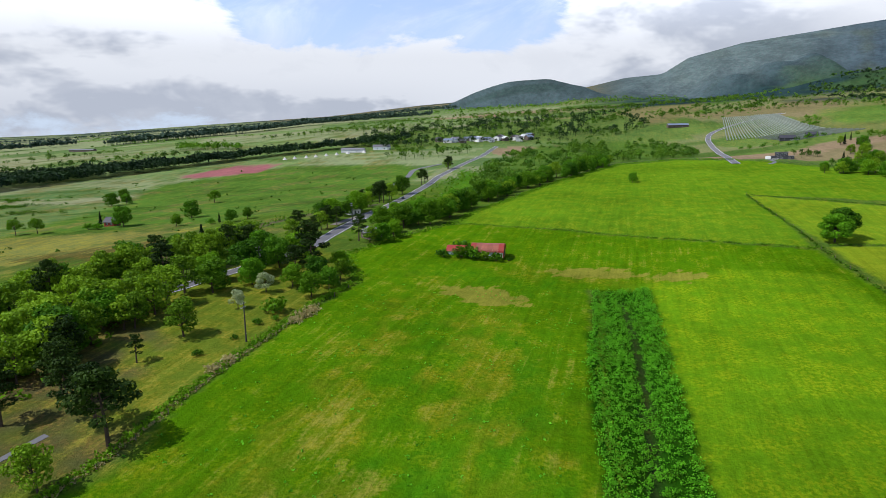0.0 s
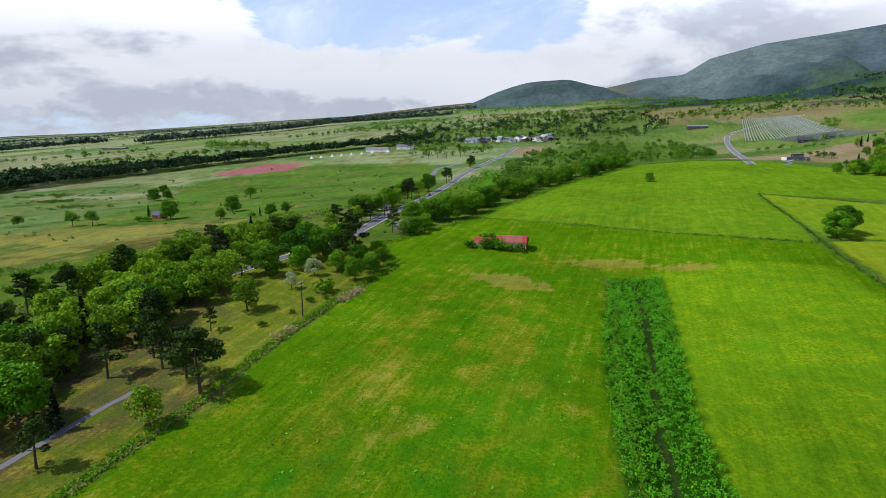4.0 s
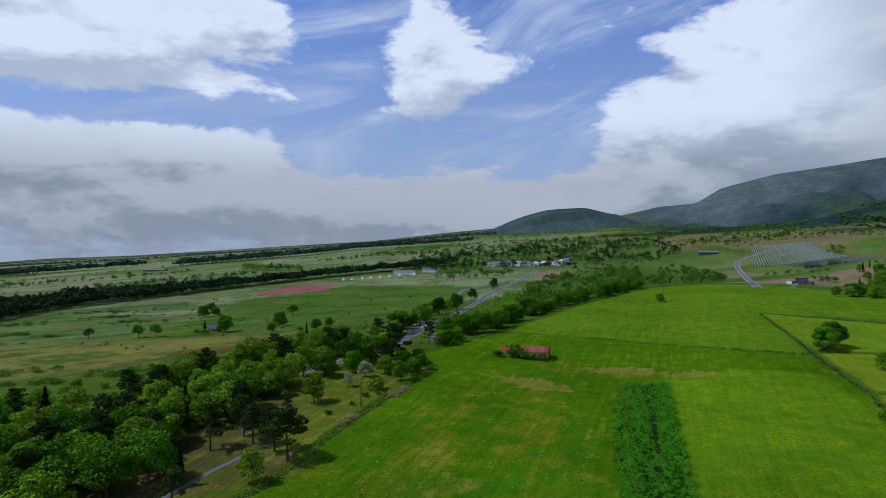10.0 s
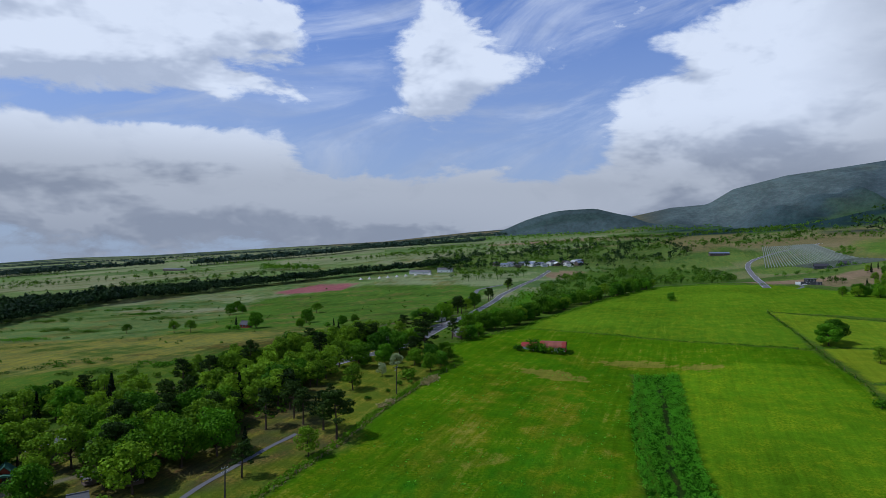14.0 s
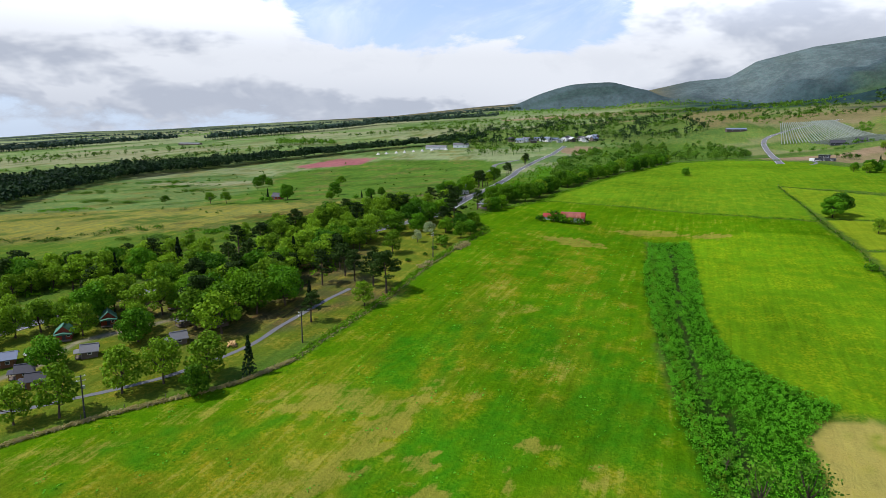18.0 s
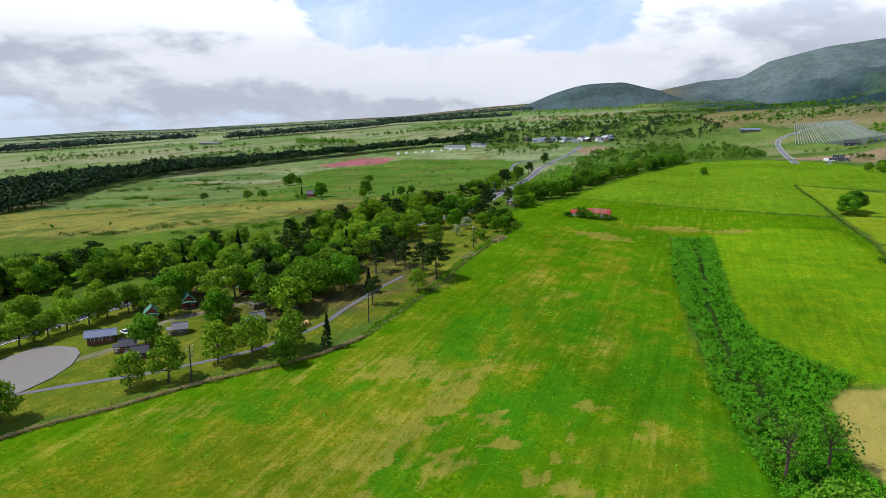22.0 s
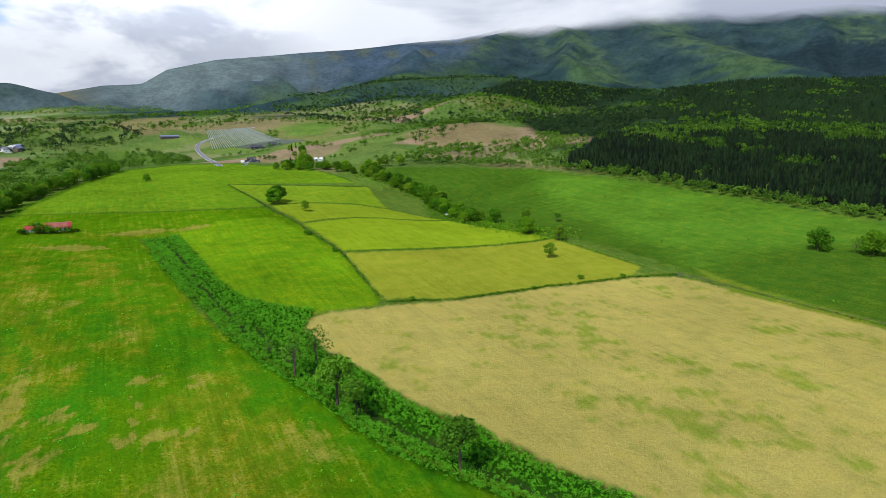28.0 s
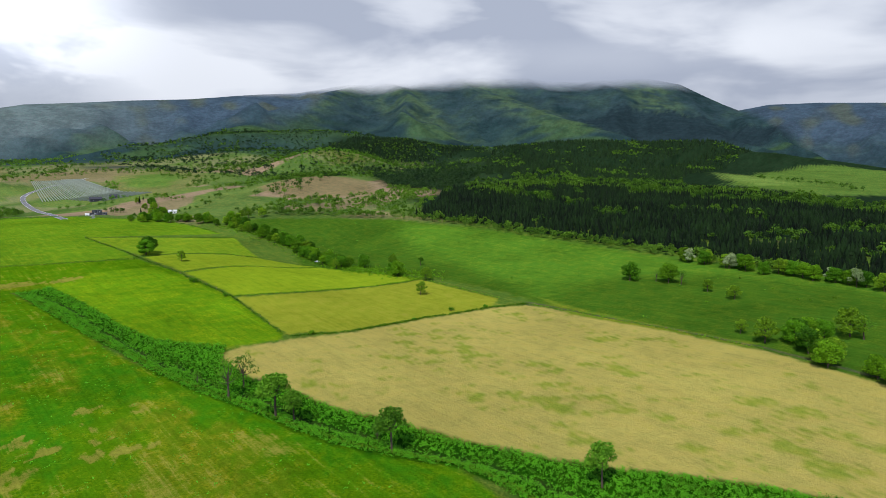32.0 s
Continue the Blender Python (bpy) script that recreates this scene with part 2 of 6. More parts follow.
# -- materials --
def surface(name, rough=0.9, gloss=0.2):
    """An empty material: its tree, its shader and the place on the object."""
    m = bpy.data.materials.new(name)
    m.use_nodes = True
    tree = m.node_tree
    b = tree.nodes["Principled BSDF"]
    b.inputs["Roughness"].default_value, b.inputs["Specular IOR Level"].default_value = rough, gloss
    return m, tree, b, node(tree, "ShaderNodeTexCoord").outputs["Object"]


def relief(tree, b, value, strength, depth):
    n = node(tree, "ShaderNodeBump")
    n.inputs["Strength"].default_value, n.inputs["Distance"].default_value = strength, depth
    tree.links.new(value, n.inputs["Height"])
    tree.links.new(n.outputs[0], b.inputs["Normal"])


def plain(name, colour, rough=0.8, gloss=0.3, scale=1.0, vary=0.35, depth=0.02, metal=0.0):
    """A surface with grain and stains at two scales, and a little difference from thing to thing."""
    m, tree, b, at = surface(name, rough, gloss)
    b.inputs["Metallic"].default_value = metal
    fine, broad = grain(tree, at, 6.0 * scale), grain(tree, at, 0.7 * scale, 3.0)
    each = node(tree, "ShaderNodeObjectInfo").outputs["Random"]
    f = calc(tree, 'MULTIPLY_ADD', calc(tree, 'ADD', fine, broad), vary, 1.0 - vary)
    f = calc(tree, 'MULTIPLY', f, calc(tree, 'MULTIPLY_ADD', each, 0.3, 0.85))
    tree.links.new(tint(tree, (*colour,), node(tree, "ShaderNodeCombineXYZ", f, f, f).outputs[0]), b.inputs["Base Color"])
    relief(tree, b, fine, 0.4, depth)
    return m


def foliage(name, dark, light, through=0.25):
    """Leaves: each clump and each plant a little different, some light going through."""
    m, tree, b, at = surface(name, 0.7, 0.08)
    each = node(tree, "ShaderNodeObjectInfo").outputs["Random"]
    clump = node(tree, "ShaderNodeNewGeometry").outputs["Random Per Island"]
    f = calc(tree, 'MULTIPLY_ADD', clump, 0.4, calc(tree, 'MULTIPLY', each, 0.6))
    f = calc(tree, 'MULTIPLY_ADD', grain(tree, at, 0.35, 3.0), 0.5, calc(tree, 'SUBTRACT', f, 0.22))
    tone = node(tree, "ShaderNodeAttribute")
    tone.attribute_name = "tone"
    f = calc(tree, 'ADD', f, tone.outputs["Fac"])
    col = blend(tree, f, (*dark, 1), (*light, 1))
    tree.links.new(col, b.inputs["Base Color"])
    thin = node(tree, "ShaderNodeBsdfTranslucent", tint(tree, col, (1.3, 1.25, 0.6)))
    mix = node(tree, "ShaderNodeMixShader", through, b.outputs[0], thin.outputs[0])
    tree.links.new(mix.outputs[0], tree.nodes["Material Output"].inputs[0])
    return m


LEAF = foliage("leaves", (0.018, 0.064, 0.002), (0.140, 0.315, 0.007), 0.22)
LEAF_LIGHT = foliage("light_leaves", (0.042, 0.110, 0.004), (0.215, 0.375, 0.015), 0.26)
LEAF_DEEP = foliage("deep_leaves", (0.012, 0.054, 0.002), (0.105, 0.285, 0.007), 0.2)
LEAF_DARK = foliage("dark_leaves", (0.020, 0.074, 0.005), (0.130, 0.310, 0.016), 0.22)
NEEDLE = foliage("pine_needles", (0.008, 0.022, 0.003), (0.032, 0.066, 0.007), 0.1)
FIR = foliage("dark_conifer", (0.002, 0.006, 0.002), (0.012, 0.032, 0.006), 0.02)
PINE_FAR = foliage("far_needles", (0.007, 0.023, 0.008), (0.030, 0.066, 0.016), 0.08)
WOODS = foliage("far_leaves", (0.022, 0.064, 0.006), (0.105, 0.215, 0.016), 0.22)
WOODS_LIGHT = foliage("far_light_leaves", (0.038, 0.110, 0.008), (0.130, 0.280, 0.022), 0.25)
# for far belts: the leaf colour is paler and bluer to stand in for haze
HAZED_TREES = foliage("hazed_distant_trees", (0.026, 0.052, 0.040), (0.062, 0.105, 0.066), 0.1)
HERB = foliage("ditch_plants", (0.012, 0.088, 0.003), (0.140, 0.460, 0.016), 0.25)
BLOSSOM = foliage("blossom", (0.11, 0.19, 0.05), (0.40, 0.46, 0.25), 0.2)
STRAW = foliage("dry_grass", (0.22, 0.19, 0.07), (0.46, 0.40, 0.19), 0.25)
BARK = plain("bark", (0.075, 0.055, 0.040), 0.95, 0.1, 1.5)
ASPHALT = plain("asphalt", (0.135, 0.135, 0.14), 0.9, 0.2, 0.4, 0.25)
GRAVEL = plain("gravel", (0.19, 0.175, 0.155), 0.95, 0.1, 0.6, 0.3)
PAINT = plain("road_paint", (0.75, 0.75, 0.72), 0.7, 0.3)
RED_ROOF = plain("rusted_red_sheet", (0.27, 0.030, 0.018), 0.6, 0.4, 0.6, 0.45)
RUST_ROOF = plain("faded_sheet", (0.27, 0.085, 0.055), 0.6, 0.3, 0.8, 0.6)
GREY_ROOF = plain("grey_shingle", (0.16, 0.16, 0.165), 0.8, 0.3, 1.0, 0.3)
BLUE_ROOF = plain("blue_grey_sheet", (0.15, 0.18, 0.24), 0.45, 0.5, 0.5, 0.2)
GREEN_ROOF = plain("green_shingle", (0.06, 0.17, 0.11), 0.75, 0.3, 1.0, 0.3)
DARK_ROOF = plain("dark_tile", (0.045, 0.045, 0.055), 0.7, 0.4, 1.0, 0.3)
LOG = plain("log_wall", (0.16, 0.075, 0.035), 0.8, 0.2, 1.2, 0.4)
RED_LOG = plain("red_log_wall", (0.25, 0.055, 0.03), 0.8, 0.2, 1.2, 0.35)
GREY_WOOD = plain("weathered_wall", (0.14, 0.11, 0.085), 0.85, 0.2, 1.2, 0.4)
WHITE_WALL = plain("white_wall", (0.74, 0.74, 0.72), 0.8, 0.3, 0.6, 0.15)
DARK_WALL = plain("dark_wall", (0.035, 0.037, 0.045), 0.6, 0.4, 0.6, 0.25)
GLASS = plain("window_glass", (0.03, 0.04, 0.05), 0.08, 0.6, 0.3, 0.1)
POLE = plain("concrete_pole", (0.055, 0.05, 0.048), 0.85, 0.2, 0.8, 0.25)
STEEL = plain("galvanised_steel", (0.42, 0.43, 0.44), 0.4, 0.5, 1.0, 0.15, 0.005, 0.7)
TYRE = plain("rubber", (0.03, 0.03, 0.03), 0.8, 0.2)
LUMBER = plain("cut_timber", (0.52, 0.33, 0.14), 0.8, 0.2, 1.5, 0.4)
ROCK = plain("pale_stone", (0.40, 0.37, 0.32), 0.9, 0.2, 0.8, 0.35)
NET = plain("pale_net", (0.19, 0.22, 0.17), 0.7, 0.3, 0.3, 0.2)
CLOTH = plain("white_canvas", (0.55, 0.54, 0.50), 0.8, 0.2, 0.5, 0.1)
CAR_DARK = plain("dark_car_paint", (0.03, 0.035, 0.05), 0.25, 0.6, 0.2, 0.05)
CAR_WHITE = plain("white_car_paint", (0.75, 0.75, 0.75), 0.25, 0.6, 0.2, 0.05)

# -- ground --
WEST_EDGE = [(-320, -110), (-240, -52), (-155, -7), (-143, 3), (-128, 13), (-112, 26), (-99, 33), (-87, 40), (-76, 53), (-66, 80), (-58, 100), (-51, 127),
             (-42, 156), (-36, 175), (-28, 197), (-33, 215), (-38, 232), (-20, 262), (4, 287)]
DITCH_WEST = [(49, 199), (43, 172), (34, 140), (28, 110), (24, 80), (21, 51), (18, 30), (17, 8), (17, -14), (16, -36), (16, -58), (20, -75),
              (25, -90), (23, -103), (15, -122), (3, -146), (-10, -175), (-20, -230)]
DITCH_EAST = [(68, 199), (62, 171), (52, 131), (46, 106), (42, 88), (41, 65), (46, 53), (56, 38), (43, 25), (37, 2), (39, -17), (36, -40), (40, -60),
              (39, -81), (42, -99), (44, -115), (47, -130), (52, -144), (57, -170), (60, -230)]
DITCH_LINE = [(57, 192), (51, 160), (43, 125), (35, 95), (32, 72), (29, 52), (26.5, 35), (31, 37), (28, 18), (26, 8), (28, -15), (25, -38), (28, -60), (29, -80),
              (33, -97), (32, -112), (27, -130), (20, -155), (15, -230)]
FENCE_EAST = [(167, 340), (157, 300), (148, 260), (139, 224), (130, 176), (121, 140), (112, 100), (98, 65), (85, 35)]
TAN_FIELD = [(49, 33), (62, 32), (84, 26), (110, 16), (159, 2), (199, -17), (212, -33), (204, -72), (189, -118), (176, -155), (150, -196), (120, -260),
             (60, -230), (57, -170), (52, -144), (47, -130), (44, -115), (42, -99), (39, -81), (40, -60), (36, -40), (39, -17), (37, 2), (43, 25)]
MAIN_ROAD = [(-262, -60), (-222, 8), (-199, 43), (-182, 69), (-150, 113), (-112, 160), (-78, 205), (-55, 240), (-46, 289), (-39, 322), (-31, 357), (-24, 390), (-9, 480),
             (-4, 525), (9, 580), (22, 634), (45, 720), (60, 790), (75, 850)]
HILL_ROAD = [(240, 510), (262, 572), (290, 650), (322, 733), (345, 805), (357, 845), (372, 880), (390, 900), (430, 925), (520, 960)]
CAMP_PATH = [(-205, 4), (-174, 12), (-160, 17), (-145, 23), (-133, 27), (-119, 35), (-108, 42), (-98, 53), (-93, 60), (-87, 80), (-79, 100), (-74, 110)]
CABIN_PATH = [(-168, 30), (-155, 40), (-148, 50), (-148, 64), (-138, 72), (-122, 84)]
DIRT_TRACK = [(-150, 150), (-138, 171), (-130, 186), (-115, 210), (-110, 236), (-101, 260), (-96, 280), (-90, 310), (-70, 345), (-40, 365)]
FARM_TRACK = [(212, -32), (218, -29), (207, -72), (194, -117), (180, -155), (162, -187), (130, -240)]


def inside(x, y, loop):
    """How far inside a loop of points (positive), or outside it (negative), in metres."""
    d, odd = np.full(x.shape, 1e9), np.zeros(x.shape, bool)
    for (ax, ay), (bx, by) in zip(loop, loop[1:] + loop[:1]):
        ux, uy = bx - ax, by - ay
        s = np.clip(((x - ax) * ux + (y - ay) * uy) / (ux * ux + uy * uy), 0, 1)
        d = np.minimum(d, np.hypot(x - ax - s * ux, y - ay - s * uy))
        if ay != by:
            odd ^= ((ay > y) != (by > y)) & (x < ux * (y - ay) / uy + ax)
    return np.where(odd, d, -d)


def off_line(x, y, line):
    """Distance from a line of points."""
    d = np.full(np.shape(x), 1e9)
    for (ax, ay), (bx, by) in zip(line, line[1:]):
        ux, uy = bx - ax, by - ay
        s = np.clip(((x - ax) * ux + (y - ay) * uy) / (ux * ux + uy * uy), 0, 1)
        d = np.minimum(d, np.hypot(x - ax - s * ux, y - ay - s * uy))
    return d


def wave(x, y, size, seed):
    """Cheap smooth noise, -1 to 1."""
    r, v = np.random.default_rng(seed), 0
    for k in range(7):
        a, p, f = r.uniform(0, 6.283), r.uniform(0, 6.283), r.uniform(0.6, 2.4) / size
        v = v + np.sin((x * np.cos(a) + y * np.sin(a)) * f * 6.283 + p) / 7
    return np.clip(v * 2.2, -1, 1)


def land(x, y):
    """Height of the ground with the ditch, the cut banks and small unevenness."""
    z = height(x, y)
    near = np.hypot(x - 20, y - 30) < 420
    d = np.where(near, off_line(x, y, DITCH_LINE), 99)
    z = z - 1.5 * np.exp(-(d / 2.2) ** 2) - 1.0 * np.exp(-(d / 8.0) ** 2)
    return z + 0.12 * wave(x, y, 23.0, 5) + 0.05 * wave(x, y, 7.0, 6)


def axis_steps(lo, hi, step, reach, most):
    """Even steps from lo to hi, then ever wider ones out to the reach."""
    xs = list(np.arange(lo, hi + 0.01, step))
    for sign in (1, -1):
        d, x, side = step, (hi if sign > 0 else lo), []
        while abs(x) < reach:
            d = min(d * 1.05, most)
            x += sign * d
            side.append(x)
        xs = xs + side if sign > 0 else side[::-1] + xs
    return np.array(xs)


GX, GY = axis_steps(-250, 320, 2.0, 4700, 36), axis_steps(-185, 420, 2.0, 4700, 36)
gx, gy = np.meshgrid(GX, GY)
far_g, turn_g = np.hypot(gx, gy), np.degrees(np.arctan2(gx, gy))
gz = land(gx, gy)

cover = np.empty(gx.shape + (4,))
cover[..., :3], cover[..., 3] = (0.105, 0.175, 0.025), 1
dry = np.full(gx.shape, 0.12)


def lay(amount, colour=None, straw=None):
    a = np.clip(amount, 0, 1)
    if colour is not None:
        cover[..., :3] += (np.array(colour) - cover[..., :3]) * a[..., None]
    if straw is not None:
        dry[...] += (straw - dry) * a


def field(loop, colour, straw, soft=1.2, ragged=0.6):
    loop = [(float(a), float(b)) for a, b in loop]
    lay((inside(gx, gy, loop) + ragged * wave(gx, gy, 9.0, len(loop))) / soft + 0.5, colour, straw)


# patchwork of far fields: the nearest of scattered centres gives the crop
rng = np.random.default_rng(4)
ang = np.radians(rng.uniform(-75, 125, 420))
rad = 350 + 3000 * rng.uniform(0, 1, 420) ** 1.3
cx, cy = rad * np.sin(ang), rad * np.cos(ang)
crop = np.array([(0.19, 0.265, 0.10), (0.25, 0.30, 0.14), (0.155, 0.24, 0.08), (0.27, 0.29, 0.15), (0.125, 0.20, 0.07), (0.225, 0.265, 0.125)])
pick, east = rng.integers(0, 6, 420), np.degrees(ang) > 8
tanpick = np.array([(0.24, 0.20, 0.10), (0.14, 0.21, 0.05), (0.20, 0.22, 0.09), (0.10, 0.17, 0.04), (0.30, 0.22, 0.13), (0.12, 0.19, 0.045)])
wx, wy = gx + 30 * wave(gx, gy, 300, 11), gy + 30 * wave(gx, gy, 260, 12)
near_d, near_i = np.full(gx.shape, 1e12), np.zeros(gx.shape, int)
for i in range(420):
    d = ((wx - cx[i]) * 0.55 + (wy - cy[i]) * 0.2) ** 2 + ((wy - cy[i]) * 1.25 - (wx - cx[i]) * 0.2) ** 2
    m = d < near_d
    near_d[m], near_i[m] = d[m], i
patch = np.where(east[near_i][..., None], tanpick[pick[near_i]], crop[pick[near_i]])
lay(np.clip((far_g - 420) / 120, 0, 1), None, 0.12)
a = np.clip((far_g - 430) / 90, 0, 1)
cover[..., :3] += (patch - cover[..., :3]) * a[..., None]
# foothill pastures, some of them dry
for loop, colour in (
        ([(275, 1106), (420, 1420), (485, 1570), (599, 1535), (520, 1250), (463, 1139), (358, 1005), (292, 1010)], (0.205, 0.185, 0.078)),
        ([(379, 1050), (491, 1086), (576, 1122), (763, 1296), (764, 1194), (587, 929), (524, 944), (452, 975)], (0.225, 0.195, 0.088)),
        ([(486, 873), (564, 938), (731, 1045), (760, 960), (560, 700), (460, 652), (451, 693)], (0.185, 0.205, 0.065)),
        ([(534, 887), (627, 941), (660, 920), (619, 820), (520, 739), (500, 796)], (0.125, 0.215, 0.040)),
        ([(645, 1632), (1021, 2218), (981, 1919), (961, 1790), (707, 1532)], (0.170, 0.220, 0.075)),
        ([(547, 1240), (710, 1445), (792, 1459), (762, 1353), (596, 1209)], (0.190, 0.205, 0.085)),
        ([(496, 505), (560, 540), (640, 500), (640, 400), (540, 330), (465, 385)], (0.225, 0.180, 0.085)), ([(830, 640), (900, 620), (1000, 700), (980, 800), (880, 800)], (0.150, 0.175, 0.050)),
        ([(2, 330), (6, 496), (19, 573), (40, 520), (26, 400), (16, 340)], (0.070, 0.185, 0.012))):
    field(loop, colour, 0.15, 14.0, 10.0)
# rough meadows towards the west: dry and lush streaks
west = np.clip((-40 - gx) / 20, 0, 1) * np.clip((gy - 190) / 30, 0, 1) * np.clip((1500 - far_g) / 400, 0, 1)
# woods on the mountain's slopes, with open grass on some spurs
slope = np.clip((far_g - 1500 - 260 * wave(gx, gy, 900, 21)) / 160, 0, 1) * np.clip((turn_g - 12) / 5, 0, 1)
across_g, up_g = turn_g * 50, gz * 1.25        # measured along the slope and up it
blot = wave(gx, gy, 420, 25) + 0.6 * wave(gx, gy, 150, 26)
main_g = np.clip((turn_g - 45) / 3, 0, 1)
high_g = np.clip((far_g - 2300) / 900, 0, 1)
# haze and cloud shade are mixed into these dark blue-green colours
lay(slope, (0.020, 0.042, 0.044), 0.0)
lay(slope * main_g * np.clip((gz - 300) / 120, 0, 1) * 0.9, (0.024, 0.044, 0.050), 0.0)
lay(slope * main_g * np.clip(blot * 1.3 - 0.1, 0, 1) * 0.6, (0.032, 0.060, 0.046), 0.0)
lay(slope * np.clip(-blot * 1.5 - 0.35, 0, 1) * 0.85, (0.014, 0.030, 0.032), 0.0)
for k, (line, fall, soft) in enumerate(CRESTS):
    d, _ = crest(gx + 40 * wave(gx, gy, 200, 27), gy + 40 * wave(gx, gy, 200, 28), line)
    if k in (0, 1, 2, 5):      # open grass along the spurs, sunlight and haze put into its colour
        lay(slope * main_g * np.clip(1.25 - d / 150, 0, 1) * np.clip(0.7 + wave(gx, gy, 170, 29 + k), 0, 1) * 0.8, (0.056, 0.092, 0.046), 0.0)
    if k == 3:
        lay(np.clip(1.3 - d / 260, 0, 1) * 0.9, (0.034, 0.066, 0.022), 0.0)
    if k == 4:                 # conifer plantation, cloud shade painted into its blue-black
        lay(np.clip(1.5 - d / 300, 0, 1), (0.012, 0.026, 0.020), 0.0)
lay(slope * (1 - high_g) * np.clip(wave(gx, gy, 420, 22) * 3 - 0.6, 0, 1) * 0.7, (0.050, 0.095, 0.026), 0.0)
# dark blue patch painted for the cloud shadow on the lower right slope
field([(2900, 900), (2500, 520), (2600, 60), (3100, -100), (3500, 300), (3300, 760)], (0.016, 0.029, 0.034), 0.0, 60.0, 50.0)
# the ridges behind the main mountain, darker and bluer: distance haze put into the colour
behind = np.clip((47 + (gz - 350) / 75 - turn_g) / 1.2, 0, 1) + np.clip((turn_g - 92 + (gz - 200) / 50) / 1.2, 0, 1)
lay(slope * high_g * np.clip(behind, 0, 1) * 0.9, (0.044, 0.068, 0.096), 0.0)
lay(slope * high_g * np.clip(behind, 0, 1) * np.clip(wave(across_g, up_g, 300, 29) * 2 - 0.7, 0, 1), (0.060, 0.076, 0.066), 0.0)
# paler blue-green to the left, where thicker haze is painted in
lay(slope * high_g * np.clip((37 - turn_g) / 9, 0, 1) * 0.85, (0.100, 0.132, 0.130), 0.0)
# the dome hill, its blue-grey tint painted on as haze
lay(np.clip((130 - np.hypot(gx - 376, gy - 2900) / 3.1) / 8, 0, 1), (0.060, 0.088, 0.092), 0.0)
lay(np.clip((60 - np.hypot(gx - 1440, gy - 920) / 4.2) / 6, 0, 1), (0.012, 0.026, 0.012), 0.0)

# wooded low ridges that close the plain towards the north-west, tinted blue-green as haze
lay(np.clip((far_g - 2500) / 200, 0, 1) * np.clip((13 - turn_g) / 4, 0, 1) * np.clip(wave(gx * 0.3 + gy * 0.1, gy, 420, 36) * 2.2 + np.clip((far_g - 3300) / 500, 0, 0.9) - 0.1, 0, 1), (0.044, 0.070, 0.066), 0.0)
# meadows between the village trees and below the crest
lay(np.clip(inside(gx, gy, [(20.0, 420.0), (80.0, 470.0), (150.0, 580.0), (215.0, 615.0), (262.0, 640.0), (290.0, 740.0), (300.0, 850.0), (250.0, 905.0), (130.0, 850.0), (90.0, 760.0), (60.0, 640.0), (40.0, 560.0)]) / 12 + 0.5, 0, 1), (0.098, 0.180, 0.030), 0.0)
lay(np.clip(inside(gx, gy, [(-60.0, 812.0), (60.0, 880.0), (240.0, 900.0), (330.0, 1000.0), (330.0, 1180.0), (99.0, 1180.0), (-130.0, 1080.0), (-130.0, 890.0)]) / 20 + 0.5, 0, 1), (0.135, 0.205, 0.050), 0.0)

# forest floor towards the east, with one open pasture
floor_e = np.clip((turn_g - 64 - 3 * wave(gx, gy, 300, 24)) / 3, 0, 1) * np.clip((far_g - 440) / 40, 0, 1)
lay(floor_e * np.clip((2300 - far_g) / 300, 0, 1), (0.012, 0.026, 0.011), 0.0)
field([(1040, -40), (900, -175), (960, -260), (1500, -420), (1900, -220), (1500, -60)], (0.11, 0.19, 0.035), 0.1, 30.0, 15.0)

field([(1420, 30), (1180, -20), (1060, -90), (1130, -140), (1300, -90)], (0.170, 0.260, 0.055), 0.1, 30.0, 12.0)

field([(640, 380), (700, 450), (800, 520), (860, 600), (1000, 560), (1150, 640), (1280, 720), (1400, 700), (1300, 560), (1000, 380), (850, 300), (640, 280)], (0.018, 0.036, 0.014), 0.0, 20.0, 14.0)
# near fields
field([(230, 160), (262, 97), (252, 61), (232, -10), (222, -28), (207, -72), (189, -118), (176, -155), (150, -200), (170, -300), (360, -330), (330, -150), (356, -80),
       (388, 10), (408, 100), (414, 205), (390, 262), (340, 330), (300, 330), (290, 230)], (0.064, 0.140, 0.012), 0.04, 6.0, 3.0)
field([(240, -30), (300, -60), (320, -120), (300, -205), (330, -160), (362, -70), (395, 30), (412, 120), (400, 200), (330, 120)], (0.098, 0.215, 0.018), 0.04, 25.0, 6.0)
field([(-460, 250), (-360, 215), (-250, 205), (-170, 235), (-120, 262), (-125, 320), (-200, 325), (-330, 330), (-470, 330)], (0.215, 0.222, 0.062), 0.40, 12.0, 6.0)
field([(-185, 262), (-160, 240), (-122, 250), (-126, 284), (-150, 276)], (0.120, 0.105, 0.030), 0.2, 8.0, 5.0)
for bx3, by3 in ((-272, 213), (-235, 231), (-300, 205), (-205, 245)):
    lay(np.clip(1.2 - np.hypot((gx - bx3) / 12, (gy - by3) / 4), 0, 1) * 0.7, (0.090, 0.085, 0.030), 0.1)
field([(-420, 330), (-250, 325), (-190, 400), (-250, 470), (-440, 520)], (0.155, 0.225, 0.075), 0.05, 14.0, 6.0)
field([(-250, 345), (-130, 330), (-60, 380), (-10, 560), (-40, 660), (-170, 700), (-270, 590), (-240, 430)], (0.102, 0.192, 0.030), 0.12, 14.0, 6.0)
